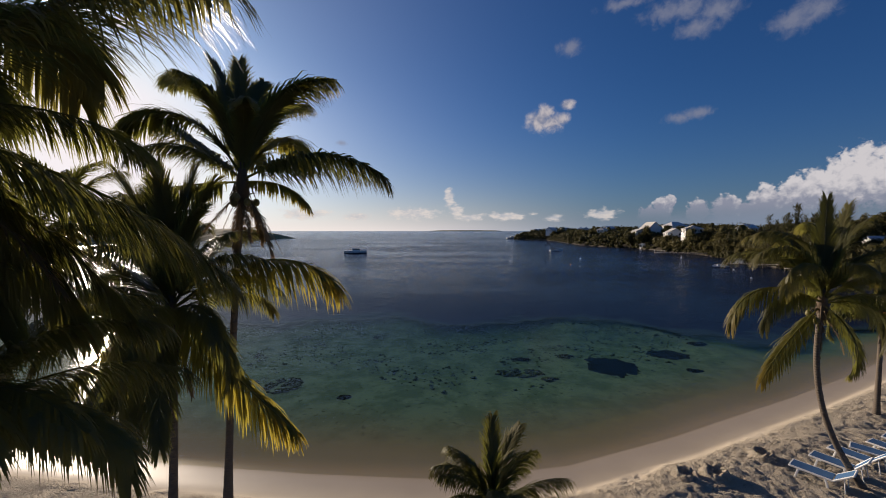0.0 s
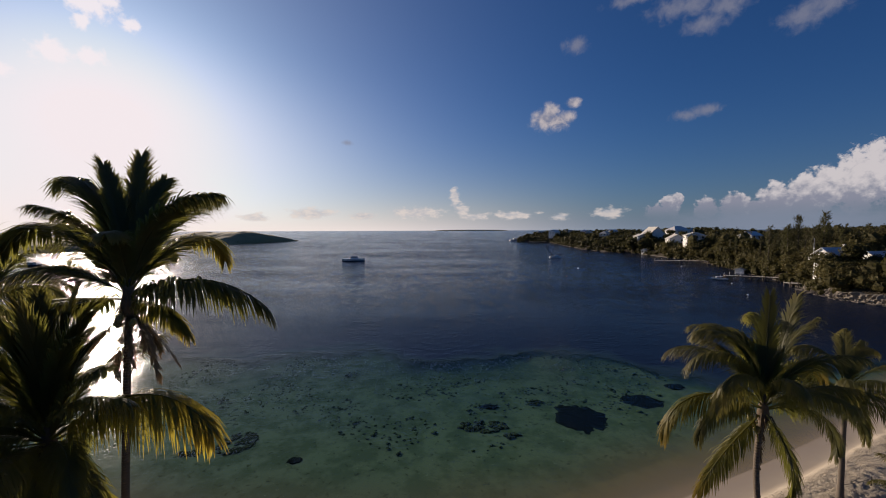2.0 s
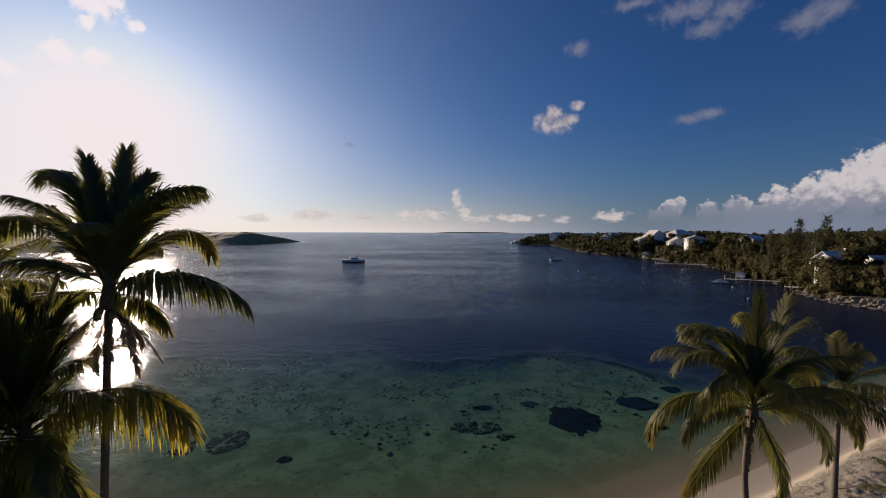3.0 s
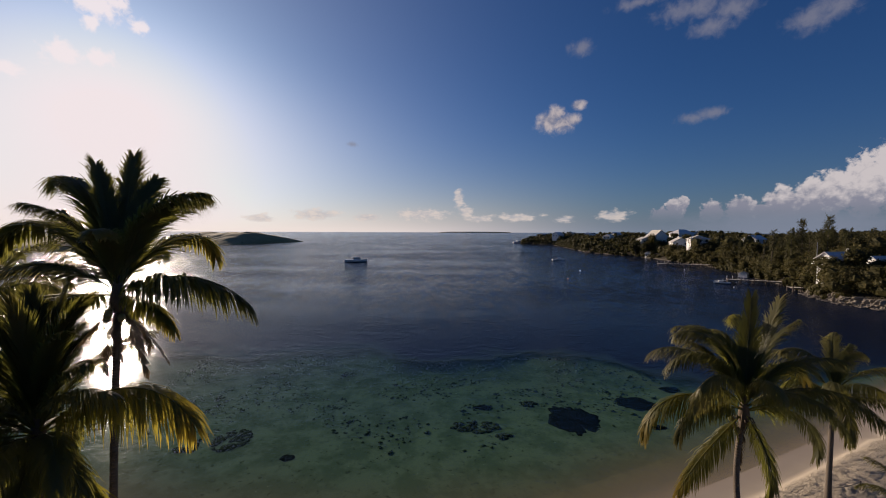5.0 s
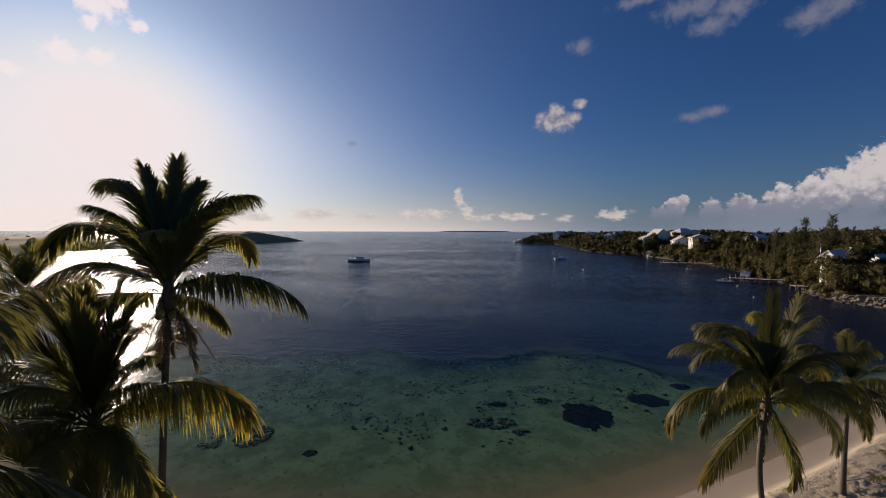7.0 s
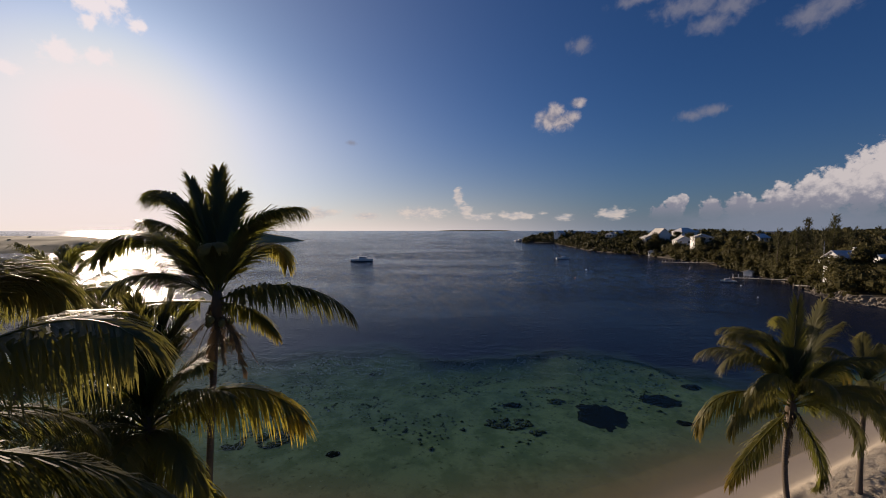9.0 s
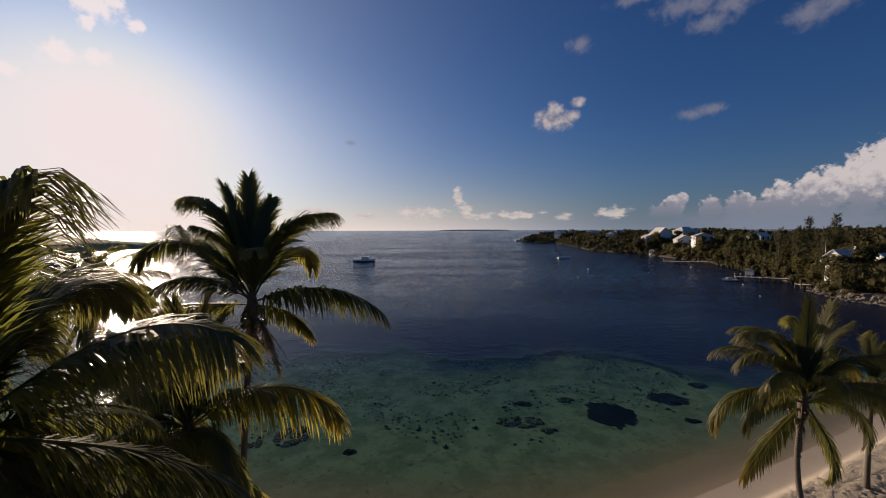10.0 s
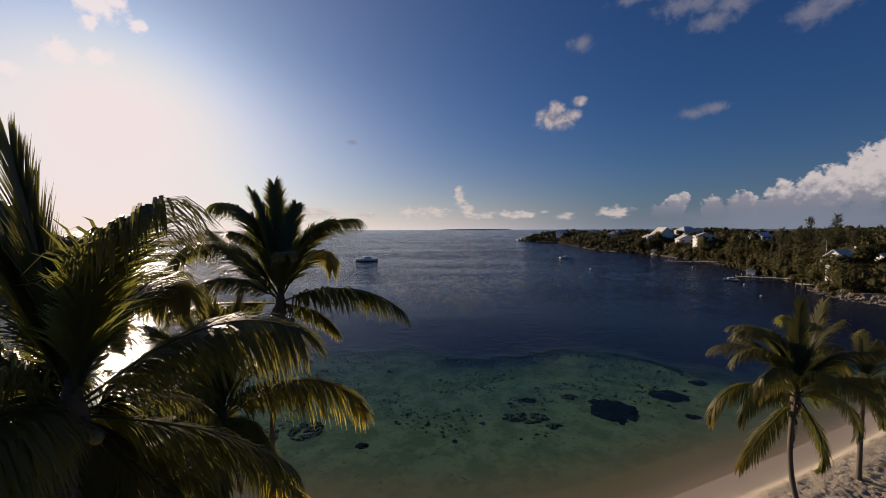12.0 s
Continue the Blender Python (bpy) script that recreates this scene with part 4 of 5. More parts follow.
rt = random.Random(77)
count = 0
tries = 0
taken = []
HOUSES_XY = [(90.5, 89.3, 4.2), (100.6, 88.3, 4.6), (90.0, 85.0, 3.6), (94.5, 86.0, 3.4), (96.2, 84.3, 4.2), (126, 234, 8), (117.5, 231, 4.5), (122, 204, 4.5), (120.8, 187, 5.0)]
while count < 260 and tries < 8000:
    tries += 1
    y = 66 + 150 * rt.random() ** 1.5
    d = 1.4 + 33 * rt.random() ** 1.7
    x = coast_x(y) + (max(d, 3.6) if y < 82.5 else d)
    if any((x - a) ** 2 + (y - b) ** 2 < r * r for a, b, r in HOUSES_XY) or any((x - a) ** 2 + (y - b) ** 2 < 3.4 for a, b in taken):
        continue
    taken.append((x, y))
    shore_tree(x, y, (1.15 if d < 3 else 1.45) * rt.uniform(0.75, 1.2) * (1.0 if y < 120 else 0.8), rt.randrange(6), tries)
    count += 1


def screen_trees(x, y, r, top_z, n, seed):
    """Trees between a house and the bay that leave its roof in view."""
    rng = random.Random(seed)
    to = Vector((2 - x, -y, 0)).normalized()
    side = Vector((-to.y, to.x, 0))
    for i in range(n):
        q = Vector((x, y, 0)) + to * (r + rng.uniform(0.5, 3.0)) + side * (i / (n - 1) - 0.5) * (2 * r + 5)
        if q.x < coast_x(q.y) + 0.9:
            continue
        s_ = (top_z - z_at(q.x, q.y)) / 4.1 * rng.uniform(0.88, 1.05)
        if s_ > 0.5:
            shore_tree(q.x, q.y, min(s_, 2.2), rng.randrange(6), seed + i)


for x, y, r, top_z, n in ((90.5, 89.3, 4.2, 8.7, 9), (93.5, 89.3, 4.0, 8.6, 6), (100.6, 88.3, 4.4, 8.2, 7), (126, 234, 8, 10.4, 8), (117.5, 231, 5, 9.4, 5), (122, 204, 5, 9.4, 7), (120.8, 187, 6, 10.8, 7)):
    screen_trees(x, y, r, top_z, n, int(x * 7))


def join_crowns(name, label, spots, meshes, mat, seed, keep=0.16):
    """Many far crowns as one mesh, each with part of its leaves."""
    rng = np.random.RandomState(seed)
    data = []
    for me in meshes:
        co = np.array([v.co for v in me.vertices])
        polys = [tuple(p.vertices) for p in me.polygons]
        core = [p for p in polys if p[3] - p[0] != 3]
        leaves = [p for p in polys if p[3] - p[0] == 3]
        leaves = leaves[:int(len(leaves) * keep)]
        used = sorted({i for p in core + leaves for i in p})
        back_ = {i: j for j, i in enumerate(used)}
        data.append((co[used], np.array([[back_[i] for i in p] for p in core + leaves])))
    vs, fs, o = [], [], 0
    for x, y, z, s in spots:
        co, fa = data[rng.randint(len(data))]
        a = rng.uniform(0, math.tau)
        c, q = math.cos(a) * s, math.sin(a) * s
        r = co @ np.array([[c, q, 0], [-q, c, 0], [0, 0, s * rng.uniform(0.8, 1.2)]]) + (x, y, z)
        vs.append(r)
        fs.append(fa + o)
        o += len(r)
    V, Fc = np.concatenate(vs), np.concatenate(fs)
    me = mesh_from(name, V.tolist(), Fc.tolist(), mat, False, {"wear": rng.uniform(0, 0.4, len(V))})
    return tagged(part(name, me), label, "woodland", kind="stuff")


spots = []
for _ in range(2300):
    y = 62 + 430 * rt.random() ** 1.25
    d = 1.2 + (93 if y < 300 else 58) * rt.random() ** 1.1
    x = coast_x(y) + (max(d, 3.6) if y < 82.5 else d)
    if any((x - a) ** 2 + (y - b) ** 2 < r * r for a, b, r in HOUSES_XY):
        continue
    spots.append((x, y, z_at(x, y) - 0.3, (0.9 if d < 3 else 1.35) * rt.uniform(0.75, 1.25) * (1.0 if y < 120 else 0.75)))
for _ in range(420):
    y = 64 + 400 * rt.random() ** 1.3
    x = coast_x(y) + rt.uniform(0.3, 2.2) + (2.6 if y < 82.5 else 0)
    spots.append((x, y, 0.0, rt.uniform(0.4, 0.75)))
join_crowns("shore_wood", "dense dark green bushes and trees covering the far shore", spots, FAR_BUSHES, BUSH_LEAF, 3, 1.0)


def casuarina_meshes(seed):
    """Trunk and feathery crown of a tree ten metres high."""
    rng = random.Random(seed)
    h = 10.0
    lean = rng.uniform(-0.4, 0.4)
    trunk = Geo().tube([(0, 0, -0.3), (lean * 0.3, 0, h * 0.4), (lean, 0.1, h * 0.98)], [0.18, 0.11, 0.02], 7).mesh("trunk", BARK_DARK, True)
    g = Geo()
    for i in range(54):
        u = 0.1 + 0.9 * i / 53
        a = rng.uniform(0, math.tau)
        l = (1.1 - u) * 1.35 * rng.uniform(0.4, 1.2) + 0.3
        p0 = Vector((lean * u, 0.1 * u, h * u))
        p1 = p0 + Vector((math.cos(a) * l, math.sin(a) * l, l * rng.uniform(0.5, 1.3)))
        g.tube([p0, p1], [0.03, 0.008], 3)
        for _ in range(18):
            q = p0.lerp(p1, rng.uniform(0.2, 1.05))
            d = Vector((rng.gauss(0, 0.4), rng.gauss(0, 0.4), rng.gauss(0.25, 0.6))).normalized() * rng.uniform(0.3, 0.75)
            w_ = d.orthogonal().normalized() * 0.036
            b = len(g.v)
            g.v += [tuple(q - w_), tuple(q + w_), tuple(q + d + w_ * 0.3), tuple(q + d - w_ * 0.3)]
            g.f.append((b, b + 1, b + 2, b + 3))
    return trunk, mesh_from("crown", g.v, g.f, PINE_LEAF, False, {"wear": [rng.uniform(0, 0.6) for _ in g.v]})


PINES = [casuarina_meshes(200 + i) for i in range(6)]


def casuarina(x, y, h, seed, spread=1.0):
    rng = random.Random(seed)
    k = h / 10
    wide = spread * max(0.7, k * 0.85) * rng.uniform(0.8, 1.2)
    ob = thing("casuarina", pose(x, y, z_at(x, y), 0, 0, rng.uniform(0, 360)) @ Matrix.Diagonal((wide, wide, k, 1)), "feathery dark green casuarina tree in the shore wood", "tree", "casuarinas")
    trunk, crown = PINES[rng.randrange(6)]
    part("trunk", trunk, ob)
    part("crown", crown, ob)


for i, (x, y, top_z) in enumerate(((101.0, 110, 17.5), (98.9, 101, 18.1), (103.0, 104, 15.3), (104.6, 96, 14.0), (106.5, 98, 14.1), (108.5, 95, 14.3), (110.5, 97, 13.7),
                                   (101.8, 99.5, 13.9), (113, 96, 14.3), (116, 98, 13.9), (119, 97, 14.7), (122, 99, 14.2), (104, 118, 14.3), (108, 125, 13.7), (112, 112, 14.2),
                                   (106.0, 108, 14.1), (110.0, 106, 14.0), (115, 106, 14.3), (126, 98, 14.5), (130, 97, 14.7))):
    casuarina(x, y, top_z - z_at(x, y), 200 + i, 1.5 if i < 2 else 1.0)
for i in range(46):
    x, y = rt.uniform(97, 140), rt.uniform(93, 120)
    casuarina(x, y, rt.uniform(12.4, 15.4) - z_at(x, y), 300 + i)
for i in range(60):
    y = rt.uniform(92, 165)
    x = coast_x(y) + rt.uniform(3, 36)
    if not any((x - a) ** 2 + (y - b) ** 2 < (r + 2) ** 2 for a, b, r in HOUSES_XY):
        casuarina(x, y, rt.uniform(5.5, 8.5), 400 + i)


# ---- rocks at the water's edge ----
rr = random.Random(9)
ROCKS = []
for i in range(7):
    ROCKS.append(Geo().ball((0, 0, 0), 1.0, 9, 6, 0.75, 0.75, i * 7.3).mesh("shore_rock", ROCK))
for i in range(90):
    y = 62 + 32 * (i / 89) + rr.uniform(-0.5, 0.5)
    x = coast_x(y) + rr.uniform(-1.1, 0.2)
    s = rr.uniform(0.2, 0.5)
    ob = part("shore_rock", ROCKS[i % 7], at=pose(x, y, max(0.0, z_at(x, y)) + 0.04, 0, 0, rr.uniform(0, 360)) @ Matrix.Diagonal((s * 1.5, s * 1.1, s * rr.uniform(0.35, 0.75), 1)))
    tagged(ob, "pale grey-brown limestone rock at the waterline", "rock", "shore rocks")


# a low eroded limestone ledge behind the rocks
n_a, n_h = 300, 9
verts = []
for i in range(n_a + 1):
    y = 60 + 34 * i / n_a
    for j in range(n_h + 1):
        u = j / n_h
        q = Vector((y * 0.9, u * 1.8, 3.1))
        crack = abs(noise.noise(Vector((y * 1.7, u * 0.6, 7.0)))) ** 0.5
        x = coast_x(y) + 0.2 + 0.9 * u + 0.9 * noise.noise(q) + 0.6 * noise.noise(q * 2.7) - 0.5 * crack
        verts.append((x, y, -0.3 + u * (1.9 + 1.0 * noise.noise(Vector((y * 0.35, 1.0, 0))))))
    verts.append((coast_x(y) + 5.0, y, 1.9))
row = n_h + 2
faces = [(i * row + j, (i + 1) * row + j, (i + 1) * row + j + 1, i * row + j + 1) for i in range(n_a) for j in range(row - 1)]
tagged(part("shore_ledge", mesh_from("shore_ledge", verts, faces, LEDGE, False)), "pale eroded limestone ledge along the wooded shore", "rock ledge", kind="structure")


# ---- jetties ----
def jetty(name, label, p0, p1, wide, z, bays, rail=False):
    a, b = Vector((*p0, z)), Vector((*p1, z))
    long_ = (b - a).length
    rz = math.degrees(math.atan2(b.y - a.y, b.x - a.x))
    top = thing(name, pose(a.x, a.y, 0, 0, 0, rz), label, "jetty", "jetties")
    me = Geo().box((0, 0, 0), (0.3, wide, 0.07), None, 0.01).mesh("plank", DOCK_WOOD)
    n = int(long_ / 0.34)
    for i in range(n):
        part("plank", me, top, at=pose(0.17 + i * 0.34, 0, z))
    beam = Geo().box((long_ / 2, 0, 0), (long_, 0.12, 0.22), None, 0.01).mesh("beam", PILE_WOOD)
    pile = Geo().tube([(0, 0, -2.0), (0, 0, z + 0.35)], [0.15, 0.13], 8).mesh("pile", PILE_WOOD, True)
    for s in (-1, 1):
        part("beam", beam, top, at=pose(0, s * wide * 0.36, z - 0.16))
        for i in range(bays + 1):
            part("pile", pile, top, at=pose(0.2 + (long_ - 0.4) * i / bays, s * (wide / 2 + 0.1), 0))
    if rail:
        post = Geo().tube([(0, 0, z), (0, 0, z + 1.0)], 0.04, 6).mesh("rail_post", WHITE_PAINT, True)
        for i in range(4):
            part("rail_post", post, top, at=pose(0.2 + i * 1.3, wide / 2 - 0.05, 0))
    return top


jetty("long_jetty", "long weathered wooden jetty on dark piles", (92.0, 167.3), (114.5, 161.8), 1.8, 1.05, 7, True)
jetty("boat_jetty", "weathered wooden jetty with white rail posts at its end", (83.2, 113.4), (97.0, 106.8), 1.8, 1.05, 5, True)
jetty("short_jetty", "short low wooden landing stage by the trees", (87.2, 97.5), (92.5, 96.2), 2.2, 1.05, 3)
jetty("far_jetty", "distant wooden jetty along the wooded shore", (98.8, 274.0), (113.5, 251.0), 1.8, 1.0, 6)
jetty("far_jetty", "distant wooden jetty near the point", (92, 425), (118, 412), 2.0, 1.0, 6)


# ---- houses ----
def house(name, label, x, y, z, rz, wide, long_, wall_h, roof_h, roof_mat, gable=True, deck=False, chimney=False, windows=3):
    """Gable or hip roof; the gable end looks along -x of the house."""
    top = thing(name, pose(x, y, z, 0, 0, rz), label, "house", "shore houses")
    base = 4.0
    g = Geo().box((0, 0, (wall_h - base) / 2), (long_, wide, wall_h + base), None, 0.02)
    if gable:
        for s in (-1, 1):
            xx = s * (long_ / 2 - 0.1)
            g.add([(xx - 0.1, -wide / 2, wall_h), (xx - 0.1, wide / 2, wall_h), (xx - 0.1, 0, wall_h + roof_h), (xx + 0.1, -wide / 2, wall_h), (xx + 0.1, wide / 2, wall_h), (xx + 0.1, 0, wall_h + roof_h)],
                  [(0, 1, 2), (3, 5, 4), (0, 3, 4, 1), (1, 4, 5, 2), (0, 2, 5, 3)])
    part("wall", g.mesh("wall", WHITE_PAINT), top)
    o, th = 0.45, 0.14
    inset = 0 if gable else min(wide * 0.5, long_ * 0.35)
    for s in (-1, 1):
        k = roof_h / (wide / 2)
        e = [Vector((-long_ / 2 - o, s * (wide / 2 + o), wall_h - o * k)), Vector((long_ / 2 + o, s * (wide / 2 + o), wall_h - o * k)),
             Vector((long_ / 2 + o - inset, 0, wall_h + roof_h)), Vector((-long_ / 2 - o + inset, 0, wall_h + roof_h))]
        v = e + [q + Vector((0, 0, th)) for q in e]
        f = [(0, 1, 2, 3), (7, 6, 5, 4), (0, 4, 5, 1), (1, 5, 6, 2), (2, 6, 7, 3), (3, 7, 4, 0)]
        part("roof", mesh_from("roof", v, f, roof_mat, False), top)
        if not gable:
            e = [Vector((s * (long_ / 2 + o), -wide / 2 - o, wall_h - o * k)), Vector((s * (long_ / 2 + o), wide / 2 + o, wall_h - o * k)), Vector((s * (long_ / 2 + o - inset), 0, wall_h + roof_h))]
            v = e + [q + Vector((0, 0, th)) for q in e]
            part("roof", mesh_from("roof", v, [(0, 1, 2), (5, 4, 3), (0, 3, 4, 1), (1, 4, 5, 2), (2, 5, 3, 0)], roof_mat, False), top)

    def window(m):
        fr = part("window", Geo().box((0, 0, 0), (0.12, 1.15, 1.25), None, 0.01).mesh("window", WHITE_PAINT), top, at=m)
        part("pane", Geo().box((-0.03, 0, 0), (0.12, 0.95, 1.05), None, 0.01).mesh("pane", GLASS_DARK), fr)

    for i in range(windows):
        window(pose(-long_ / 2 - 0.01, (i + 0.5 - windows / 2) * wide / windows, wall_h * 0.55))
        window(pose((i + 0.5 - windows / 2) * long_ / windows, wide / 2 + 0.01, wall_h * 0.55, 0, 0, -90))
        window(pose((i + 0.5 - windows / 2) * long_ / windows, -wide / 2 - 0.01, wall_h * 0.55, 0, 0, 90))
    if chimney:
        part("chimney", Geo().box((long_ * 0.42, 0, wall_h + roof_h + 0.2), (0.5, 0.5, 1.2), None, 0.03).mesh("chimney", WHITE_PAINT), top)
    if deck:
        d = part("deck", Geo().box((-long_ / 2 - 1.0, 0, 0.75), (1.9, wide * 0.7, 0.16), None, 0.02).mesh("deck", WHITE_PAINT), top, "white railed terrace")
        for i in range(8):
            part("rail_post", Geo().box((0, 0, 0.25), (0.05, 0.05, 0.5)).mesh("rail_post", WHITE_PAINT), d, at=pose(-long_ / 2 - 1.9, (i / 7 - 0.5) * wide * 0.68, 0.8))
        part("rail", Geo().box((-long_ / 2 - 1.9, 0, 1.3), (0.06, wide * 0.7, 0.06)).mesh("rail", WHITE_PAINT), d)
    return top


house("gable_house", "white gabled house with grey roof, chimney and terrace", 90.5, 89.3, 6.7, 4, 3.8, 5.6, 2.0, 1.4, ROOF_GREY, True, True, True, 2)
house("gable_house", "white gabled house with grey roof among trees", 100.6, 88.3, 5.6, 4, 5.0, 8.0, 2.2, 1.5, ROOF_GREY, True, False, False, 2)
house("villa", "large pale-roofed villa with white walls in the wood", 126.0, 234.0, 7.6, 82, 11.0, 14.0, 2.8, 5.2, ROOF_PALE, True, False, False, 4)
house("villa", "low pale-roofed wing with white walls in the wood", 117.5, 231.0, 7.6, 82, 6.0, 8.0, 2.6, 1.3, ROOF_PALE, True, False, False, 2)
house("cottage", "white cottage with pale roof in the wood", 122.0, 204.0, 7.6, 72, 7.5, 9.0, 1.8, 2.2, ROOF_PALE, True, False, False, 2)
house("long_house", "long low pale-roofed house in the wood", 120.8, 187.0, 9.4, 70, 7.5, 9.0, 2.0, 1.5, ROOF_PALE, False, False, False, 3)
for i, (x, y, z, s) in enumerate(((150, 250, 10.6, 1.3), (166, 262, 10.6, 1.0), (142, 330, 9.8, 1.0), (128, 345, 9.6, 0.9), (118, 420, 8.8, 1.2), (136, 430, 9.3, 1.0),
                                  (150, 420, 9.6, 1.0), (112, 455, 7.4, 1.1), (170, 380, 10.0, 1.0), (124, 300, 9.0, 0.9), (131, 166, 9.8, 0.8))):
    house("far_house", "small white house on the wooded ridge", x, y, z, 15 + i * 37 % 60, 6 * s, 9 * s, 2.4 * s, 1.8 * s, ROOF_PALE if i % 2 else ROOF_GREY, i % 3 > 0, False, False, 2)
    screen_trees(x, y, 6 * s, z + 1.6 * s, 4, 900 + i * 20)
house("boat_hut", "small white boat hut at the water's edge", 116.4, 222.0, 0.5, 30, 3.0, 5.0, 2.0, 0.8, ROOF_PALE, True, False, False, 2)
house("boat_hut", "small pale boat shelter under the trees", 99.0, 128.0, 0.5, 40, 2.4, 3.4, 0.8, 0.4, ROOF_PALE, True, False, False, 0)
flag = thing("flagpole", pose(86.6, 90.0, 6.7), "slim white flagpole beside the terrace", "flagpole")
part("pole", Geo().tube([(0, 0, 0), (0, 0, 5.6)], [0.06, 0.03], 6).mesh("pole", METAL, True), flag)


# ---- boats ----
def hull_mesh(name, long_, wide, free, draft, mat, flare=0.2):
    n, m, verts = 14, 7, []
    for i in range(n + 1):
        u = i / n
        b = wide / 2 * (1 - max(0, (u - 0.45) / 0.55) ** 2.2) * (0.86 + 0.14 * min(1, u * 4))
        sheer = free * (1 + 0.35 * u * u)
        for j in range(m):
            a = (j / (m - 1) - 0.5) * 2
            q = abs(a)
            verts.append(((u - 0.5) * long_ + (0.06 * long_ * (q ** 2) if u > 0.9 else 0), math.copysign(b * (q ** 0.55) * (1 - flare * (1 - q)), a), -draft + (sheer + draft) * q ** 1.6))
    faces = [(i * m + j, i * m + j + 1, (i + 1) * m + j + 1, (i + 1) * m + j) for i in range(n) for j in range(m - 1)]
    faces += [tuple(range(m))[::-1]]
    faces += [(i * m, (i + 1) * m, (i + 1) * m + m - 1, i * m + m - 1) for i in range(n)]
    return mesh_from(name, verts, faces, mat, False)


def motor_boat(x, y, rz, long_, label, dark=False):
    top = thing("motor_boat", pose(x, y, 0, 0, 0, rz), label, "boat", "boats")
    k = long_ / 10
    part("hull", hull_mesh("hull", long_, 3.0 * k, 1.1 * k, 0.5, HULL_DARK if dark else WHITE_GEL), top, "dark blue hull" if dark else "white hull")
    part("boot_stripe", hull_mesh("boot_stripe", long_ * 1.004, 3.03 * k, 0.3 * k, 0.5, HULL_DARK), top, "dark waterline band")
    part("deck", Geo().box((-0.3 * k, 0, 1.16 * k), (8.6 * k, 2.4 * k, 0.12 * k), None, 0.03).mesh("deck", WHITE_GEL), top)
    cab = part("cabin", Geo().box((0.6 * k, 0, 1.75 * k), (3.4 * k, 1.9 * k, 1.1 * k), None, 0.15 * k).mesh("cabin", WHITE_GEL), top, "white cabin")
    part("cabin_roof", Geo().box((0.3 * k, 0, 2.38 * k), (4.4 * k, 2.2 * k, 0.12 * k), None, 0.04).mesh("cabin_roof", WHITE_GEL), top)
    for s in (-1, 1):
        for i in range(3):
            part("window", Geo().box(((-0.5 + i * 1.05) * k, s * 0.96 * k, 1.9 * k), (0.8 * k, 0.05, 0.42 * k), None, 0.01).mesh("window", GLASS_DARK), cab)
    part("windscreen", Geo().box((2.32 * k, 0, 1.9 * k), (0.06, 1.5 * k, 0.5 * k), None, 0.01).mesh("windscreen", GLASS_DARK), cab)
    part("mast", Geo().tube([(-0.4 * k, 0, 2.4 * k), (-0.5 * k, 0, 4.0 * k)], [0.05, 0.03], 6).mesh("mast", METAL, True), top)
    rail = Geo()
    for s in (-1, 1):
        rail.tube([(1.5 * k, s * 1.3 * k, 1.75 * k), (3.4 * k, s * 1.0 * k, 1.95 * k), (4.7 * k, 0, 2.1 * k)], 0.025, 5)
        for i in range(4):
            rail.tube([((1.6 + i * 0.8) * k, s * (1.3 - 0.15 * i) * k, 1.1 * k), ((1.6 + i * 0.8) * k, s * (1.3 - 0.15 * i) * k, 1.8 * k)], 0.02, 5)
    part("bow_rail", rail.mesh("bow_rail", METAL, True), top)
    return top


motor_boat(-40.6, 179.2, 3, 9.8, "white motor boat with cabin and dark waterline at anchor")
motor_boat(-167.0, 155.5, 12, 7.5, "dark motor boat near the low headland", True)
motor_boat(80.6, 111.4, 168, 3.9, "small white motor boat moored at the jetty", False)
motor_boat(86.5, 487.0, 20, 13.0, "white motor yacht moored off the point", False)
motor_boat(104.0, 440.0, 10, 9.0, "white motor boat moored by the far shore", False)

sail = thing("sailing_boat", pose(58.2, 197.6, 0, -4, 0, 8), "small white sailing boat heeling with bare mast", "sailing boat", "boats")
part("hull", hull_mesh("hull", 6.5, 2.0, 0.7, 0.4, WHITE_GEL), sail, "white hull")
part("cabin", Geo().box((0.3, 0, 0.95), (2.2, 1.2, 0.5), None, 0.12).mesh("cabin", WHITE_GEL), sail)
part("mast", Geo().tube([(-0.6, 0, 0.7), (-6.2, 0, 6.0)], [0.16, 0.1], 6).mesh("mast", HULL_DARK, True), sail, "slanting dark mast")
part("boom", Geo().tube([(-0.6, 0, 1.3), (2.4, 0, 1.2)], [0.06, 0.05], 6).mesh("boom", METAL, True), sail)

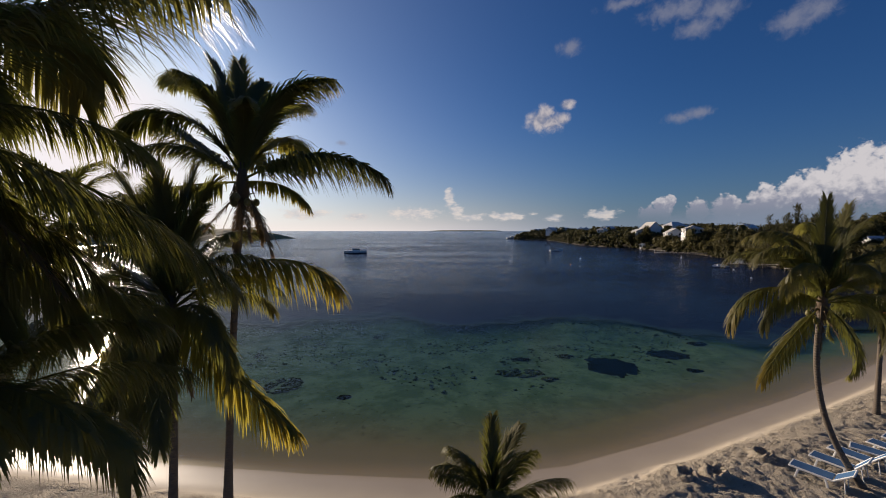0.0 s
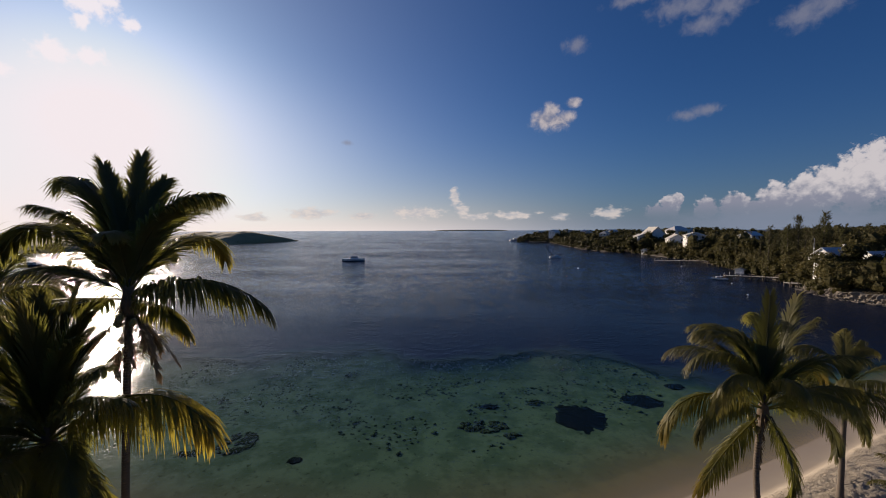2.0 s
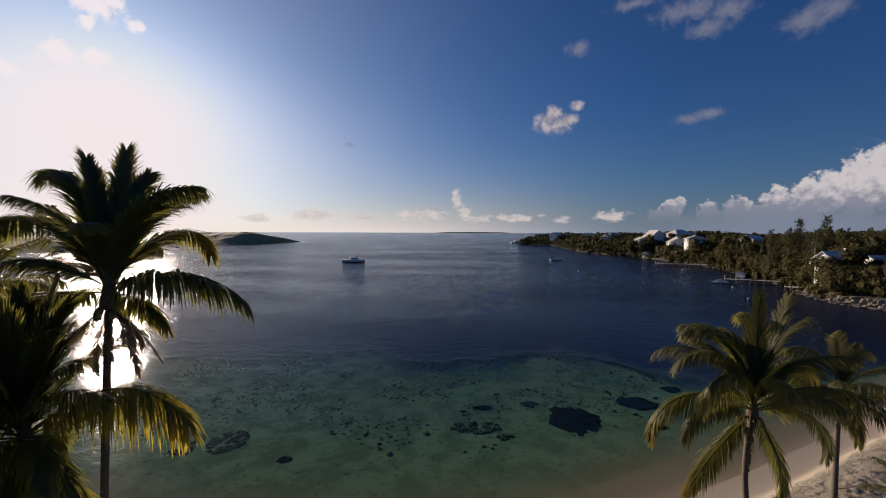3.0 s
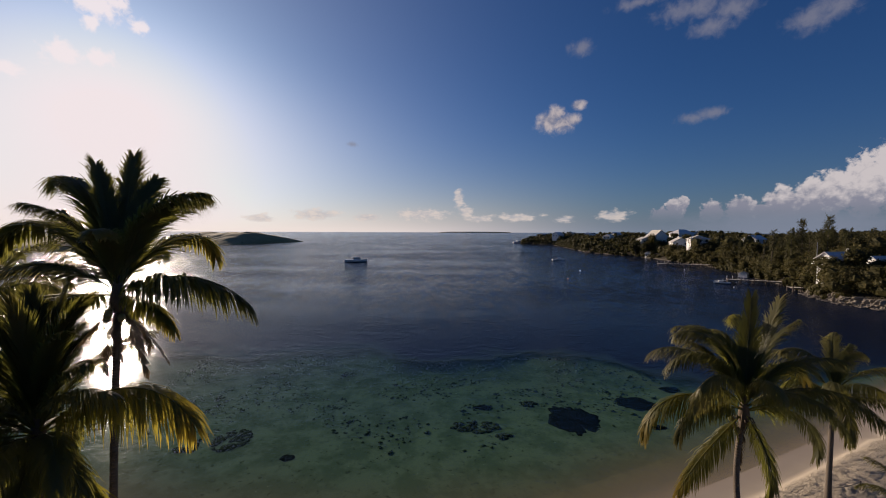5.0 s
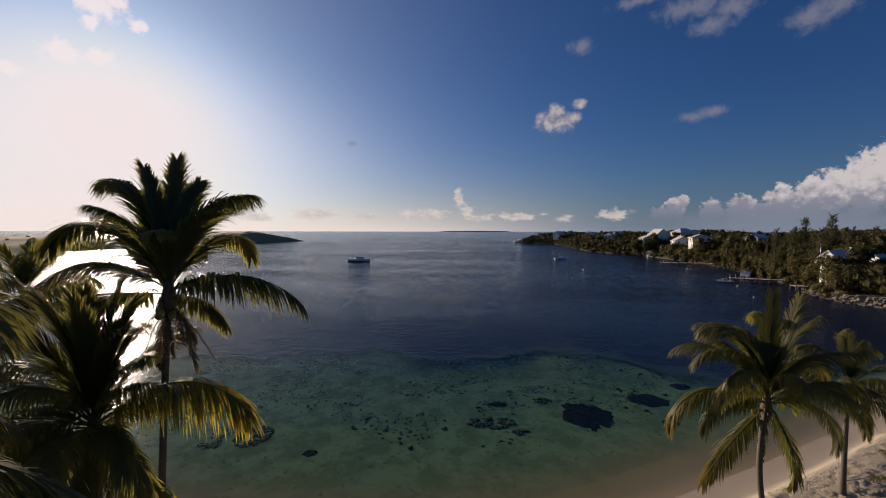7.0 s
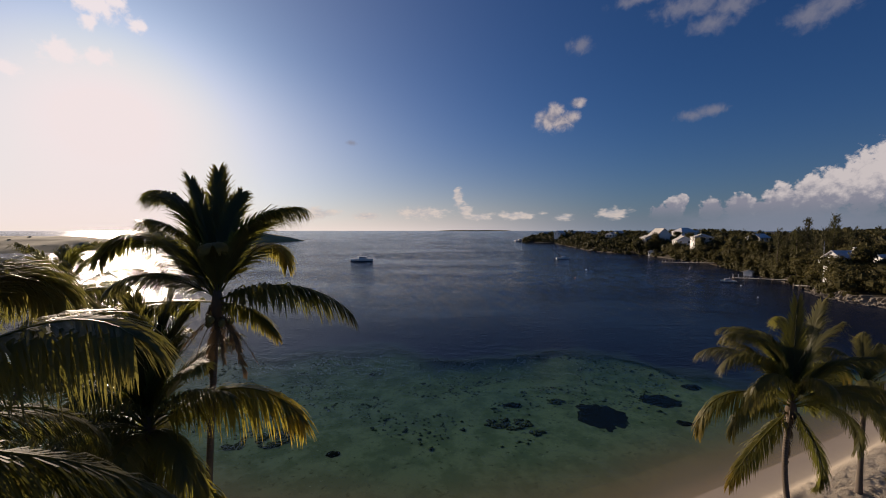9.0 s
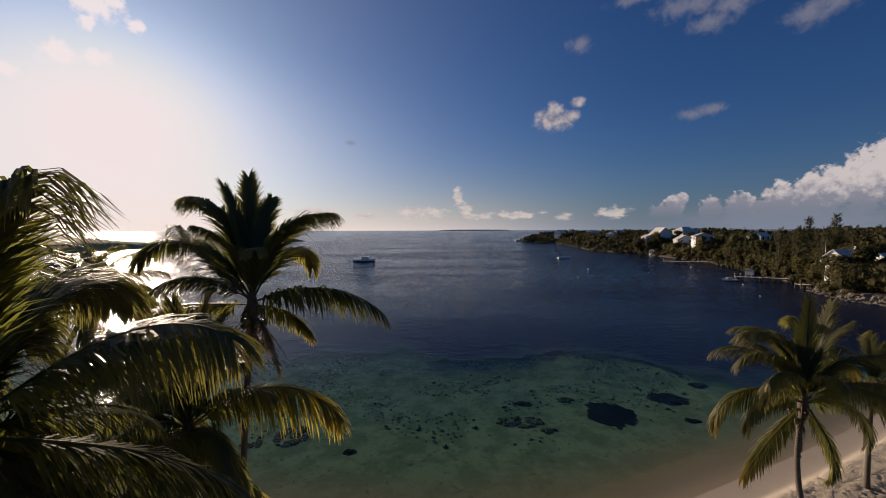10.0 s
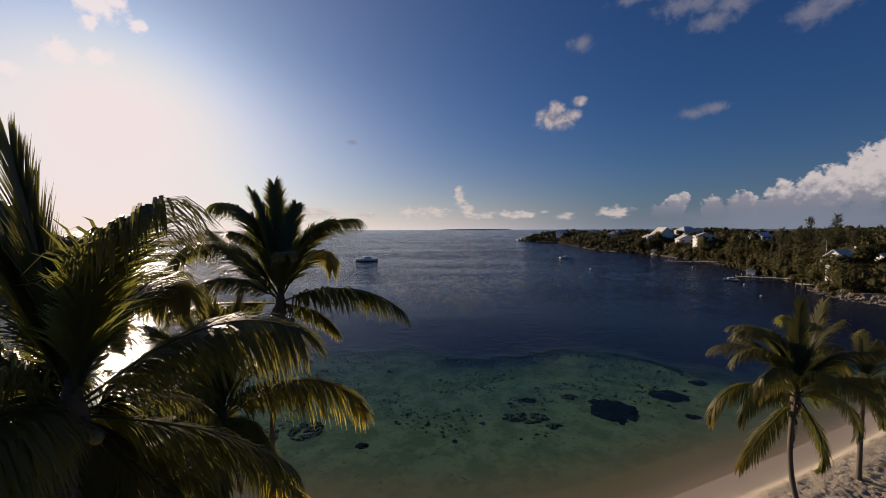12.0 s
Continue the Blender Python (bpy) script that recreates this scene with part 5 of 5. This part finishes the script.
for x, y, r, mat, label in ((51.4, 143.5, 0.28, WHITE_PLASTIC, "white mooring buoy"), (69.1, 86.0, 0.18, WHITE_PLASTIC, "white mooring buoy"), (78.3, 103.5, 0.2, WHITE_PLASTIC, "white mooring buoy"),
                            (93.0, 150.0, 0.25, WHITE_PLASTIC, "white mooring buoy"), (40.0, 120.0, 0.18, BUOY_ORANGE, "orange mooring buoy")):
    b = thing("mooring_buoy", pose(x, y, 0.05), label + " floating on the bay", "buoy", "mooring buoys")
    part("float", Geo().ball((0, 0, 0), r, 12, 8).mesh("float", mat, True), b)
    part("ring", Geo().tube([(0, -0.06, r), (0, -0.06, r + 0.12), (0, 0.06, r + 0.12), (0, 0.06, r)], 0.02, 6).mesh("ring", METAL, True), b)


# ---- islets ----
def islet(name, label, cx, cy, rx, ry, h, seed, rz=0, bushes=260):
    n, m = 90, 40
    verts = []
    for j in range(m + 1):
        for i in range(n + 1):
            u, v = i / n * 2 - 1, j / m * 2 - 1
            k = 0.45 * noise.noise(Vector((u * 3 + seed, v * 2, 0))) + 0.18 * noise.noise(Vector((u * 9 + seed, v * 6, 3)))
            z = -1.5 + (h + 1.5) * max(0, 1 - abs(u) ** 5 + 0.12 * k) ** 0.6 * max(0, 1 - abs(v) ** 1.5) ** 0.9 * (1 + 0.22 * k)
            verts.append((u * rx, v * ry, z))
    faces = [(j * (n + 1) + i, j * (n + 1) + i + 1, (j + 1) * (n + 1) + i + 1, (j + 1) * (n + 1) + i) for j in range(m) for i in range(n)]
    at = pose(cx, cy, 0, 0, 0, rz)
    ob = part(name, mesh_from(name, verts, faces, ISLET_GROUND), at=at)
    tagged(ob, label, "islet", kind="structure")
    rng = random.Random(seed)
    spots_ = []
    for _ in range(bushes * 3):
        v = rng.choice(verts)
        if v[2] > 1.2 and len(spots_) < bushes:
            q = at @ Vector(v)
            spots_.append((q.x, q.y, q.z - 2.1, rng.uniform(0.55, 0.85)))
    join_crowns(name + "_scrub", "low dark green scrub covering the rocky islet", spots_, FAR_BUSHES, BUSH_LIGHT, 5, 0.6)


islet("rocky_islet", "low rocky islet covered with green scrub", -262, 456, 60, 80, 12.5, 2.0, -8, 26)
islet("headland", "low dark wooded headland beyond the bay", -356, 300, 100, 74, 9.5, 6.0, 2, 90)
islet("far_island", "faint low island on the horizon", 260, 4400, 420, 60, 11, 9.0, 0, 60)
